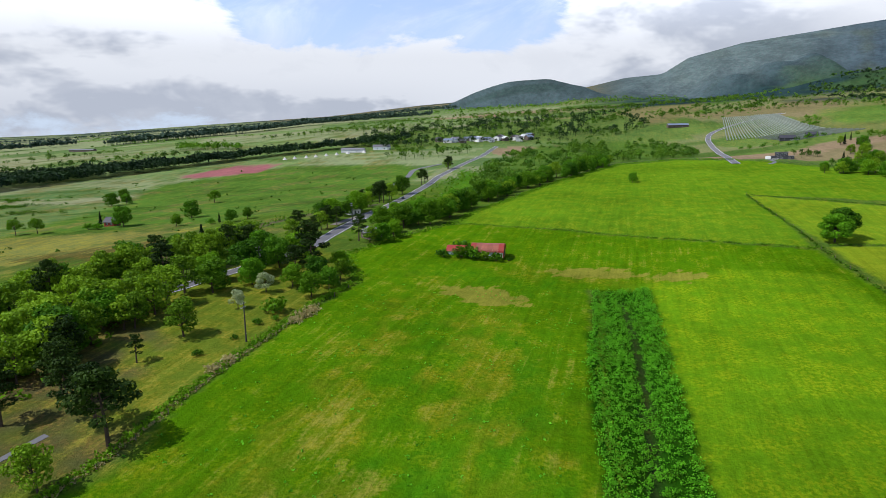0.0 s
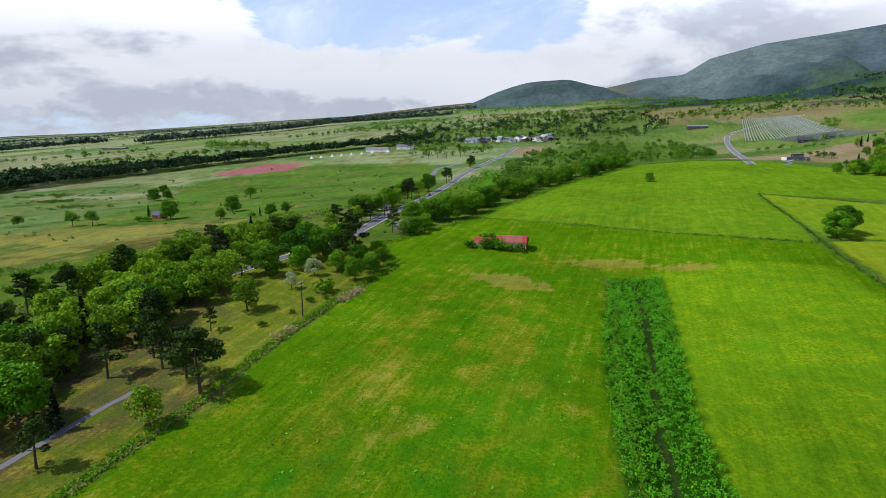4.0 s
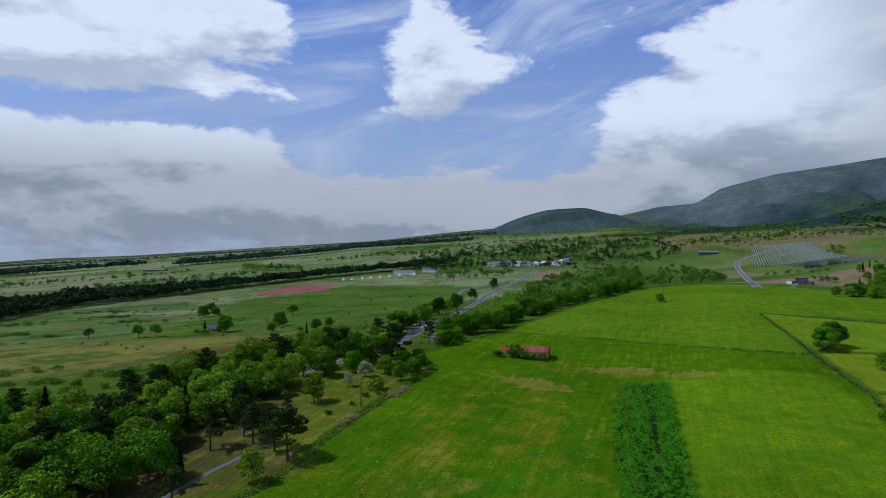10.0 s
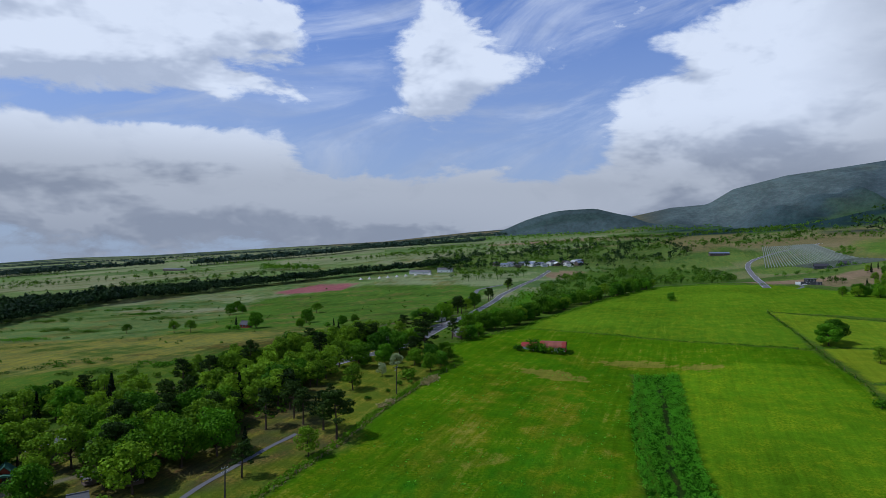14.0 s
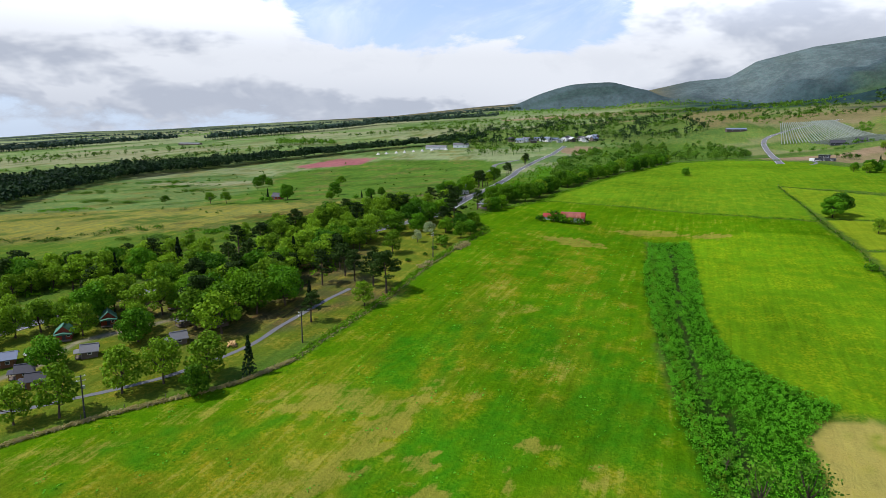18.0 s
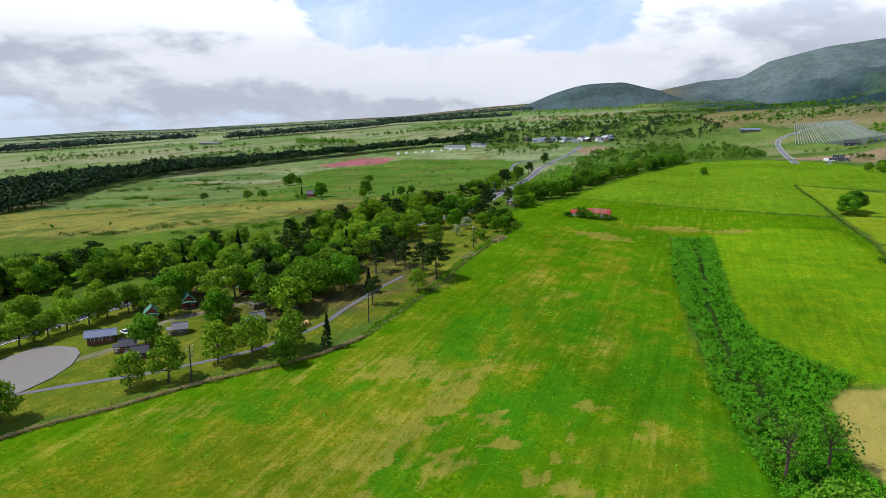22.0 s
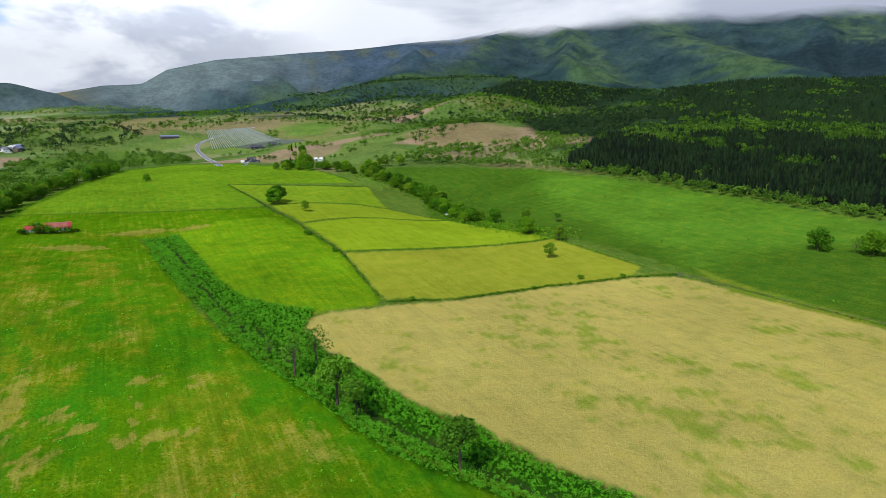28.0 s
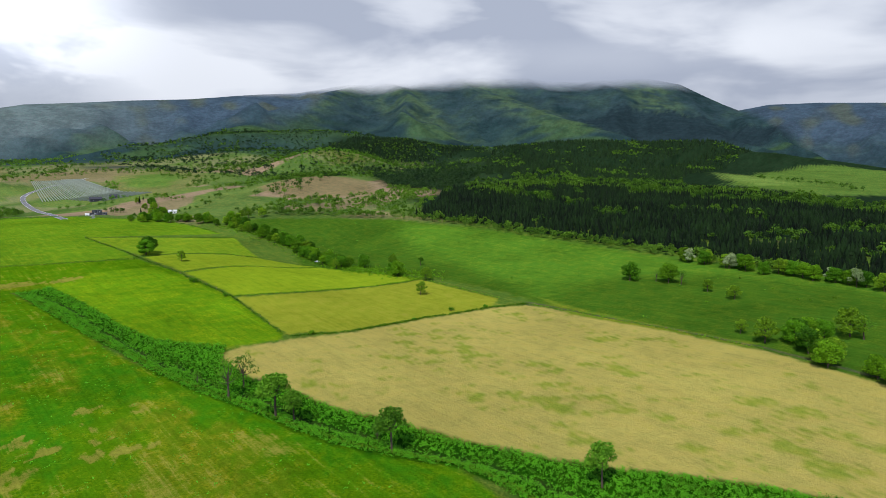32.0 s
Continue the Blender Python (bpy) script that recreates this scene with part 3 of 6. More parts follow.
lay(west * np.clip(wave(gx * 0.4 + gy * 0.15, gy - gx * 0.15, 45, 51) * 1.6 + 0.7 * wave(gx, gy, 18, 52) - 0.5, 0, 1) * 0.7, (0.175, 0.165, 0.055), 0.35)
lay(west * np.clip(wave(gx * 0.4 + gy * 0.2, gy - gx * 0.2, 60, 53) * 1.6 + 0.7 * wave(gx, gy, 20, 54) - 0.6, 0, 1) * 0.7, (0.062, 0.130, 0.022), 0.05)
field([(-250, 118), (-228, 116), (-214, 132), (-232, 142), (-256, 134)], (0.10, 0.30, 0.010), 0.0, 4.0, 2.0)
field([(-200, 43), (-182, 75), (-150, 120), (-100, 185), (-55, 245), (-35, 230), (-30, 200), (-52, 128), (-66, 82), (-100, 36), (-156, -4), (-240, -45)], (0.150, 0.188, 0.020), 0.26, 5.0, 2.0)
lay(np.clip(inside(gx, gy, [(-180.0, 75.0), (-150.0, 118.0), (-95.0, 185.0), (-70.0, 160.0), (-64.0, 100.0), (-92.0, 62.0), (-130.0, 66.0)]) / 8 + 0.5, 0, 1) * np.clip(0.55 + wave(gx, gy, 26, 39), 0, 1) * 0.8, (0.125, 0.105, 0.045), 0.2)
field([(-320, -110)] + WEST_EDGE[1:] + [(12, 287), (54, 273), (96, 250), (137, 223)] + FENCE_EAST[4:] + [(79, 30), (56, 38), (46, 53), (70, 197), (48, 201), (20, 60),
       (17, -30), (25, -90), (-10, -175), (-40, -260), (-320, -260)], (0.096, 0.212, 0.004), 0.23)
field([(60, 201), (100, 212), (127, 194), (118, 140), (108, 95), (86, 38), (79, 31), (50, 36), (36, 62), (36, 90), (45, 130), (55, 170)], (0.148, 0.282, 0.008), 0.04, 4.0, 1.0)
field([(6, 289), (12, 288), (54, 275), (96, 252), (137, 226), (148, 262), (166, 340), (200, 330), (268, 300), (285, 420), (272, 530), (219, 582), (158, 551), (85, 433), (37, 350), (13, 312)], (0.140, 0.262, 0.012), 0.16)
field([(113, 98), (180, 79), (241, 61), (218, -10), (200, -14), (158, 5), (110, 19), (87, 34)], (0.260, 0.300, 0.022), 0.26, 1.5)
field([(131, 166), (200, 172), (256, 168), (243, 64), (180, 82), (115, 102)], (0.235, 0.340, 0.014), 0.04)
field([(143, 226), (215, 226), (236, 214), (256, 171), (200, 175), (133, 170)], (0.225, 0.315, 0.016), 0.12)
field([(167, 338), (210, 312), (268, 280), (238, 218), (215, 229), (145, 231), (150, 262)], (0.190, 0.300, 0.016), 0.08)
field(TAN_FIELD, (0.410, 0.352, 0.085), 0.24, 2.0, 1.0)
wisp_u, wisp_v = gx * 0.155 - gy * 0.257, gx * 0.856 + gy * 0.516
lay(np.clip(wave(wisp_u, wisp_v, 16, 31) * 1.3 + wave(wisp_u * 1.6, wisp_v, 6, 34) * 1.1 + 1.0 * wave(gx, gy, 70, 35) - 0.8, 0, 1) * 0.85 * (inside(gx, gy, [(float(a), float(b)) for a, b in TAN_FIELD]) > 4), (0.210, 0.275, 0.026), 0.3)
field([(203, -60), (232, -30), (212, -70), (195, -118), (186, -150), (176, -152), (189, -118)], (0.16, 0.22, 0.02), 0.2, 3.0)
field(DITCH_WEST + DITCH_EAST[::-1], (0.020, 0.085, 0.004), 0.0, 1.5, 1.0)
lay(np.clip(1.5 - off_line(gx, gy, DITCH_LINE), 0, 1) * 0.8, (0.045, 0.052, 0.020), 0.0)
in_large = inside(gx, gy, [(-320.0, -110.0)] + [(float(a), float(b)) for a, b in WEST_EDGE[1:]] + [(54.0, 273.0), (96.0, 250.0), (137.0, 223.0), (120.0, 200.0), (47.0, 199.0)] + [(float(a), float(b)) for a, b in DITCH_WEST[1:]]) > 0.5
# the large field's sward: yellowed, lush and dry places (centre, half length, half width, turn from +y, strength)
OLIVE = [(-55, 8, 60, 12, 26, 0.9), (-80, -5, 60, 22, 30, 0.85), (-120, -25, 60, 22, 50, 0.8), (-70, 40, 30, 7, 35, 0.6), (-28, 95, 34, 8, 18, 0.7), (-36, 66, 30, 5, 16, 0.6), (8, 135, 45, 8, 6, 0.75), (-4, 60, 26, 7, 10, 0.6),
         (17, 60, 50, 2.5, 8, 0.7), (0, 4, 14, 10, 0, 0.7), (-10, -30, 30, 14, 10, 0.7), (-60, 75, 34, 3, 22, 0.55), (-15, 160, 60, 4, 14, 0.5), (45, 215, 40, 6, -75, 0.5), (-40, -70, 50, 20, 30, 0.6), (-20, 130, 40, 3, 14, 0.5)]
LUSH = [(-46, 54, 26, 9, 24, 0.9), (-36, 72, 20, 6, 20, 0.7), (-13, 62, 14, 9, 10, 0.8), (-26, 19, 16, 11, 60, 0.85), (4, 35, 28, 9, 15, 0.85), (-88, 13, 22, 6, 62, 0.85), (-50, 2, 30, 4, 22, 0.75), (-7, 85, 20, 6, 12, 0.6),
        (-34, 6, 26, 5, 18, 0.7), (10, 14, 40, 5, 0, 0.7), (12, 100, 60, 4, 10, 0.5), (20, 205, 30, 8, -70, 0.4), (14, -60, 60, 5, 0, 0.8), (-55, -18, 24, 5, 20, 0.6), (0, 150, 40, 5, 12, 0.35)]
DRY = [(13, 190, 12, 9, -72, 1.0), (55, 217, 17, 6, -80, 0.85), (82, 208, 9, 5, -80, 0.9), (-16, 91, 9, 3, 80, 0.5), (-26, 100, 20, 2.5, 18, 0.45), (-48, 18, 34, 3.5, 26, 0.66), (-58, 33, 13, 6, -70, 0.6), (-62, -3, 26, 2.2, 24, 0.5),
       (-112, 8, 12, 4, 66, 0.55), (-92, 26, 8, 4, 66, 0.5), (-10, 23, 2.6, 1.6, 70, 0.95), (-28, 37, 2.6, 3.6, 0, 0.6), (-15, 17, 4, 1.6, 80, 0.7), (-38, 10, 5, 3.6, 10, 0.8), (-34, 0, 4.5, 3.5, 40, 0.85),
       (-20, 4, 2.6, 2, 0, 0.7), (-43, 27, 3, 2, 0, 0.6), (-2, -6, 9, 8, 30, 0.33), (5, -40, 12, 7, 0, 0.5), (-75, -25, 40, 3, 24, 0.5), (-95, -40, 45, 5, 34, 0.5), (-30, -45, 24, 6, 20, 0.5), (-22, 68, 40, 2, 14, 0.36), (20, 150, 40, 2, 9, 0.33),
       (-8, 55, 10, 3, 10, 0.42), (-4, 8, 3, 2, 20, 0.7), (-46, -8, 7, 4, 25, 0.75), (-23, -5, 2.4, 1.8, 40, 0.85), (-27, -12, 2.8, 2.2, 10, 0.85), (-21, -13, 2.4, 2, 70, 0.8), (-14, -16, 2.6, 2.2, 30, 0.8), (-5, -6, 7, 7, 20, 0.30), (-3, -18, 8, 7, 20, 0.30),
       (-56, -5, 40, 1.4, 22, 0.8), (-50, 12, 26, 1.6, 21, 0.75), (-70, -14, 34, 1.6, 26, 0.6), (-77, 32, 5, 2, 66, 0.75), (-66, 29, 9, 2.4, 66, 0.7)]
for spots, colour, straw in ((OLIVE, (0.188, 0.225, 0.011), 0.30), (LUSH, (0.052, 0.205, 0.006), 0.0)):
    for px, py, hl, hw, t, strong in spots:
        c, s = math.cos(radians(t)), math.sin(radians(t))
        jx, jy = gx + 7 * wave(gx, gy, 22, 43) + 2 * wave(gx, gy, 6, 47), gy + 7 * wave(gx, gy, 25, 44) + 2 * wave(gx, gy, 7, 48)
        u, v = ((jx - px) * s + (jy - py) * c) / hl, ((jx - px) * c - (jy - py) * s) / hw
        lay(np.clip(1.5 - u * u - v * v, 0, 1) * np.clip(0.85 + 0.6 * wave(gx, gy, 5, 49), 0, 1) * strong * in_large, colour, straw)
for px, py, hl, hw, t, strong in DRY:
    c, s = math.cos(radians(t)), math.sin(radians(t))
    jx, jy = gx + 3 * wave(gx, gy, 8, 41), gy + 3 * wave(gx, gy, 9, 42)
    u, v = ((jx - px) * s + (jy - py) * c) / hl, ((jx - px) * c - (jy - py) * s) / hw
    a = np.clip(1.6 * (1.25 - u * u - v * v), 0, 1)
    dry[...] = np.maximum(dry, dry + (strong * 0.8 - dry) * a)
field([(-277, 656), (-255, 632), (-195, 655), (-186, 722), (-240, 722)], (0.34, 0.13, 0.13), 0.0, 6.0, 3.0)
for line, wide, colour in ((DIRT_TRACK, 4.5, (0.15, 0.125, 0.075)), (CABIN_PATH, 2.2, (0.26, 0.23, 0.17)), (FARM_TRACK, 1.6, (0.12, 0.10, 0.07))):
    lay(np.clip((wide - off_line(gx, gy, line)) / 1.5, 0, 1) * 0.85, colour, 0.1)
for cx1, cy1, r in ((-63, 102, 9), (-75, 112, 8), (-95, 85, 13), (-112, 74, 14), (-130, 110, 30), (-100, 130, 24)):
    lay(np.clip(1.3 - np.hypot(gx - cx1, gy - cy1) / r, 0, 1) * 0.7, (0.13, 0.10, 0.05), 0.3)

ny, nx = gx.shape
idx = np.arange(nx * ny).reshape(ny, nx)
quads = np.stack([idx[:-1, :-1], idx[:-1, 1:], idx[1:, 1:], idx[1:, :-1]], -1).reshape(-1, 4)
quads = quads[(far_g < 4760).ravel()[quads].all(1)]


def mesh_of(name, verts, faces, smooth=False):
    """A mesh from arrays; faces all have the same number of corners."""
    verts, faces = np.asarray(verts, np.float32), np.asarray(faces, np.int32)
    me = bpy.data.meshes.new(name)
    me.vertices.add(len(verts))
    me.vertices.foreach_set("co", verts.ravel())
    n, k = faces.shape
    me.loops.add(n * k)
    me.loops.foreach_set("vertex_index", faces.ravel())
    me.polygons.add(n)
    me.polygons.foreach_set("loop_start", np.arange(0, n * k, k, dtype=np.int32))
    me.polygons.foreach_set("use_smooth", np.full(n, smooth))
    me.update(calc_edges=True)
    return me


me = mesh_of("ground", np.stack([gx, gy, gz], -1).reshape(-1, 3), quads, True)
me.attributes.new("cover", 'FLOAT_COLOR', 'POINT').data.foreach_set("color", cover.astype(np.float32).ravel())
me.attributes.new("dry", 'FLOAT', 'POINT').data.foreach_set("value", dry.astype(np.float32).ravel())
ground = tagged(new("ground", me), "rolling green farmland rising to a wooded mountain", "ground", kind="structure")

dome = np.clip((130 - np.hypot(gx - 376, gy - 2900) / 3.1) / 8, 0, 1)
me.attributes.new("slope_place", 'FLOAT_VECTOR', 'POINT').data.foreach_set("vector", np.stack([across_g, up_g, 0.15 * far_g], -1).astype(np.float32).ravel())
forest = np.clip(slope + dome + floor_e, 0, 1) * (cover[..., 1] < 0.13)
me.attributes.new("forest", 'FLOAT', 'POINT').data.foreach_set("value", forest.astype(np.float32).ravel())

GRASS, tree, b, at = surface("grassland", 1.0, 0.0)
crop_c = node(tree, "ShaderNodeAttribute")
crop_c.attribute_name = "cover"
straw_a = node(tree, "ShaderNodeAttribute")
straw_a.attribute_name = "dry"
mow = node(tree, "ShaderNodeMapping", at)
mow.vector_type = 'TEXTURE'
mow.inputs["Rotation"].default_value, mow.inputs["Scale"].default_value = (0, 0, radians(-17)), (1.8, 30.0, 10.0)
rows_n = grain(tree, mow.outputs[0], 1.0, 5.0, 0.66, 0.5)
fine, mid, broad = grain(tree, at, 1.5, 7.0, 0.74), grain(tree, at, 0.16, 5.0, 0.6), grain(tree, at, 0.018, 4.0)
f = calc(tree, 'MULTIPLY_ADD', fine, 0.95, calc(tree, 'MULTIPLY_ADD', mid, 0.65, calc(tree, 'MULTIPLY_ADD', rows_n, 0.75, -0.40)))
f = calc(tree, 'MULTIPLY', calc(tree, 'MULTIPLY_ADD', broad, 0.8, calc(tree, 'SUBTRACT', f, 0.25)), 0.81)
calm = ramp(tree, node(tree, "ShaderNodeSeparateXYZ", crop_c.outputs["Color"]).outputs[0], 0.16, 0.25)
f = calc(tree, 'MULTIPLY_ADD', calc(tree, 'SUBTRACT', f, 0.87), calc(tree, 'MULTIPLY_ADD', calm, -0.25, 1.0), 0.87)
wood_a = node(tree, "ShaderNodeAttribute")
wood_a.attribute_name = "forest"
lie = node(tree, "ShaderNodeAttribute")
lie.attribute_name = "slope_place"
crowns = calc(tree, 'ADD', grain(tree, lie.outputs["Vector"], 0.05, 5.0, 0.75), calc(tree, 'MULTIPLY', grain(tree, lie.outputs["Vector"], 0.011, 4.0, 0.6), 0.7))
crowns = calc(tree, 'MULTIPLY_ADD', ramp(tree, crowns, 0.62, 1.12), 0.5, 0.75)
f = calc(tree, 'MULTIPLY_ADD', wood_a.outputs["Fac"], calc(tree, 'SUBTRACT', crowns, f), f)
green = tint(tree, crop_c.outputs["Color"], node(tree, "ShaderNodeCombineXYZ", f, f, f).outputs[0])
hue = blend(tree, ramp(tree, mid, 0.35, 0.7), (0.84, 1.0, 0.9, 1), (1.20, 1.0, 1.0, 1))
hue = blend(tree, calc(tree, 'MULTIPLY', calm, 0.8), hue, (1.0, 1.0, 1.0, 1))
green = tint(tree, green, hue)
tuft = ramp(tree, grain(tree, at, 1.1, 3.0, 0.65), 0.42, 0.58)     # tufts of coarse leaves among yellower grass
tuft = blend(tree, tuft, (1.22, 1.09, 1.03, 1), (0.68, 0.85, 0.68, 1))
green = tint(tree, green, blend(tree, calc(tree, 'MULTIPLY', calc(tree, 'MULTIPLY', calc(tree, 'SUBTRACT', 1.0, calm), calc(tree, 'SUBTRACT', 1.0, wood_a.outputs["Fac"])), ramp(tree, mid, 0.38, 0.60)), (1, 1, 1, 1), tuft))
w = calc(tree, 'ADD', calc(tree, 'MULTIPLY_ADD', rows_n, 0.85, calc(tree, 'MULTIPLY', mid, 0.65)), calc(tree, 'MULTIPLY', fine, 0.6))
w = ramp(tree, calc(tree, 'ADD', w, straw_a.outputs["Fac"]), 1.32, 1.62)
tree.links.new(blend(tree, calc(tree, 'MULTIPLY', w, 0.8), green, tint(tree, (0.275, 0.258, 0.038), node(tree, "ShaderNodeCombineXYZ", f, f, f).outputs[0])), b.inputs["Base Color"])
bare = calc(tree, 'SUBTRACT', 1.0, wood_a.outputs["Fac"])
relief(tree, b, calc(tree, 'MULTIPLY', bare, calc(tree, 'MULTIPLY_ADD', fine, 0.3, grain(tree, at, 0.09, 6.0, 0.7))), 0.9, 1.4)
high = node(tree, "ShaderNodeSeparateXYZ", at).outputs[2]
lost = ramp(tree, calc(tree, 'MULTIPLY_ADD', grain(tree, at, 0.0016, 5.0), 150.0, high), 690.0, 830.0)   # where the tops go into the cloud
gone = node(tree, "ShaderNodeMixShader", lost, b.outputs[0], node(tree, "ShaderNodeBsdfTransparent").outputs[0])
tree.links.new(gone.outputs[0], tree.nodes["Material Output"].inputs[0])
me.materials.append(GRASS)


def part(name, verts_faces, material, parent=None, label=""):
    """One mesh object, under a thing or a part if one is given. Takes a bmesh, a mesh or a pair of arrays."""
    if isinstance(verts_faces, tuple):
        data = mesh_of(name, *verts_faces)
    elif isinstance(verts_faces, bmesh.types.BMesh):
        data = bpy.data.meshes.new(name)
        verts_faces.to_mesh(data)
        verts_faces.free()
    else:
        data = verts_faces
    if not data.materials:
        data.materials.append(material)
    ob = new(name, data)
    ob.parent = parent
    if label:
        ob["label"] = label
    return ob


def ground_at(x, y):
    return float(land(np.array(float(x)), np.array(float(y))))


def ribbon(line, wide, lift, step=3.0, side=0.0, hump=0.0):
    """A strip of road along a line of points, with a thickness."""
    p = np.array(line, float)
    d = np.r_[0, np.cumsum(np.hypot(*np.diff(p, axis=0).T))]
    s = np.arange(0, d[-1], step)
    q = np.stack([np.interp(s, d, p[:, 0]), np.interp(s, d, p[:, 1])], 1)
    for _ in range(8):
        q[1:-1] = (q[:-2] + 2 * q[1:-1] + q[2:]) / 4
    n = np.gradient(q, axis=0)
    n = np.stack([-n[:, 1], n[:, 0]], 1) / np.hypot(n[:, 0], n[:, 1])[:, None]
    offs = [-wide / 2, -wide / 4, 0, wide / 4, wide / 2]
    rows = []
    for o in offs:
        xy = q + n * (o + side)
        rows.append(np.c_[xy, land(xy[:, 0], xy[:, 1]) + lift])
    low = [r - (0, 0, lift + 0.4) for r in (rows[0], rows[-1])]
    rows = [low[0]] + rows + [low[1]]
    v, m = np.concatenate(rows), len(q)
    f = [(k * m + i, k * m + i + 1, (k + 1) * m + i + 1, (k + 1) * m + i) for k in range(len(rows) - 1) for i in range(m - 1)]
    return v, np.array(f)[:, ::-1]


tagged(part("road", ribbon(MAIN_ROAD, 6.6, 0.10), ASPHALT), "grey two-lane asphalt country road", "road", kind="structure")
tagged(part("road", ribbon(HILL_ROAD, 7.0, 0.25, 6.0), ASPHALT), "grey asphalt road bending up the slope", "road", kind="structure")
tagged(part("path", ribbon(CAMP_PATH, 1.7, 0.06, 2.0), ASPHALT), "narrow grey asphalt path between the trees", "path", kind="structure")
tagged(part("road", ribbon([(-40, 480), (-30, 540), (-28, 600), (10, 660)], 5.0, 0.2, 5.0), ASPHALT), "short grey side road beside the main road", "road", kind="structure")
tagged(part("road", ribbon([(-44, 292), (-30, 330), (-18, 380), (-6, 430)], 4.0, 0.09, 4.0, 9.0), GRAVEL), "pale bare roadside verge", "verge", kind="structure")
for line, side in ((MAIN_ROAD, 2.9), (MAIN_ROAD, -2.9), (HILL_ROAD, 3.0), (HILL_ROAD, -3.0)):
    tagged(part("road_line", ribbon(line, 0.16, 0.14 if line is MAIN_ROAD else 0.31, 3.0, side), PAINT), "white painted edge line on the road", "road line", kind="structure")
LOT = [(-184, 33), (-182, 39), (-179, 45), (-172, 46), (-165, 44.5), (-161, 41), (-158, 33), (-158, 25), (-161, 17), (-167, 16), (-171, 23), (-177, 28)]
lot = bmesh.new()
ring = [lot.verts.new((x, y, ground_at(x, y) + 0.22)) for x, y in LOT]
lot.faces.new(ring)
ext = bmesh.ops.extrude_face_region(lot, geom=lot.faces[:])
bmesh.ops.translate(lot, verts=[v for v in ext["geom"] if isinstance(v, bmesh.types.BMVert)], vec=(0, 0, -1.2))
bmesh.ops.recalc_face_normals(lot, faces=lot.faces[:])
tagged(part("car_park", lot, GRAVEL), "pale gravel car park beside the camp road", "car park", kind="structure")


# -- buildings --
def box(lo, hi, bevel=0.0):
    """A box as a bmesh, its edges slightly rounded if wanted."""
    bm = bmesh.new()
    c, s = [(a + b) / 2 for a, b in zip(lo, hi)], [b - a for a, b in zip(lo, hi)]
    bmesh.ops.create_cube(bm, size=1, matrix=Matrix.Translation(c) @ Matrix.Diagonal((*s, 1)))
    if bevel:
        bmesh.ops.bevel(bm, geom=bm.edges[:], offset=bevel, segments=1, affect='EDGES')
    return bm


def prism(profile, y0, y1):
    """A profile in x and z drawn out along y, closed at both ends."""
    bm = bmesh.new()
    a, b = [bm.verts.new((x, y0, z)) for x, z in profile], [bm.verts.new((x, y1, z)) for x, z in profile]
    n = len(profile)
    for i in range(n):
        bm.faces.new((a[i], a[(i + 1) % n], b[(i + 1) % n], b[i]))
    bm.faces.new(a), bm.faces.new(b[::-1])
    bmesh.ops.recalc_face_normals(bm, faces=bm.faces[:])
    return bm


def thing(name, x, y, turn, label, category, group="", sink=0.25, z=None):
    ob = new(name)
    ob.empty_display_size = 0.5
    ob.matrix_basis = pose(x, y, (ground_at(x, y) - sink) if z is None else z, 0, 0, turn)
    return tagged(ob, label, category, group)


def window(parent, x, y, z, w, h, facing):
    """A window in a wall: frame, pane and sill. facing: 'x' or 'y', the wall's normal."""
    def slab(du, dz0, dz1, d0, d1, u0=None):
        u0 = -du if u0 is None else u0
        return box((x + d0, y + u0, z + dz0), (x + d1, y + du, z + dz1)) if facing == 'x' else box((x + u0, y + d0, z + dz0), (x + du, y + d1, z + dz1))
    frame_ob = part("window", slab(w / 2, 0, h, -0.05, 0.05), WHITE_WALL, parent)
    part("pane", slab(w / 2 - 0.08, 0.08, h - 0.08, -0.065, 0.065), GLASS, frame_ob)
    part("sill", slab(w / 2 + 0.08, -0.08, -0.005, -0.11, 0.11), GREY_WOOD, frame_ob)


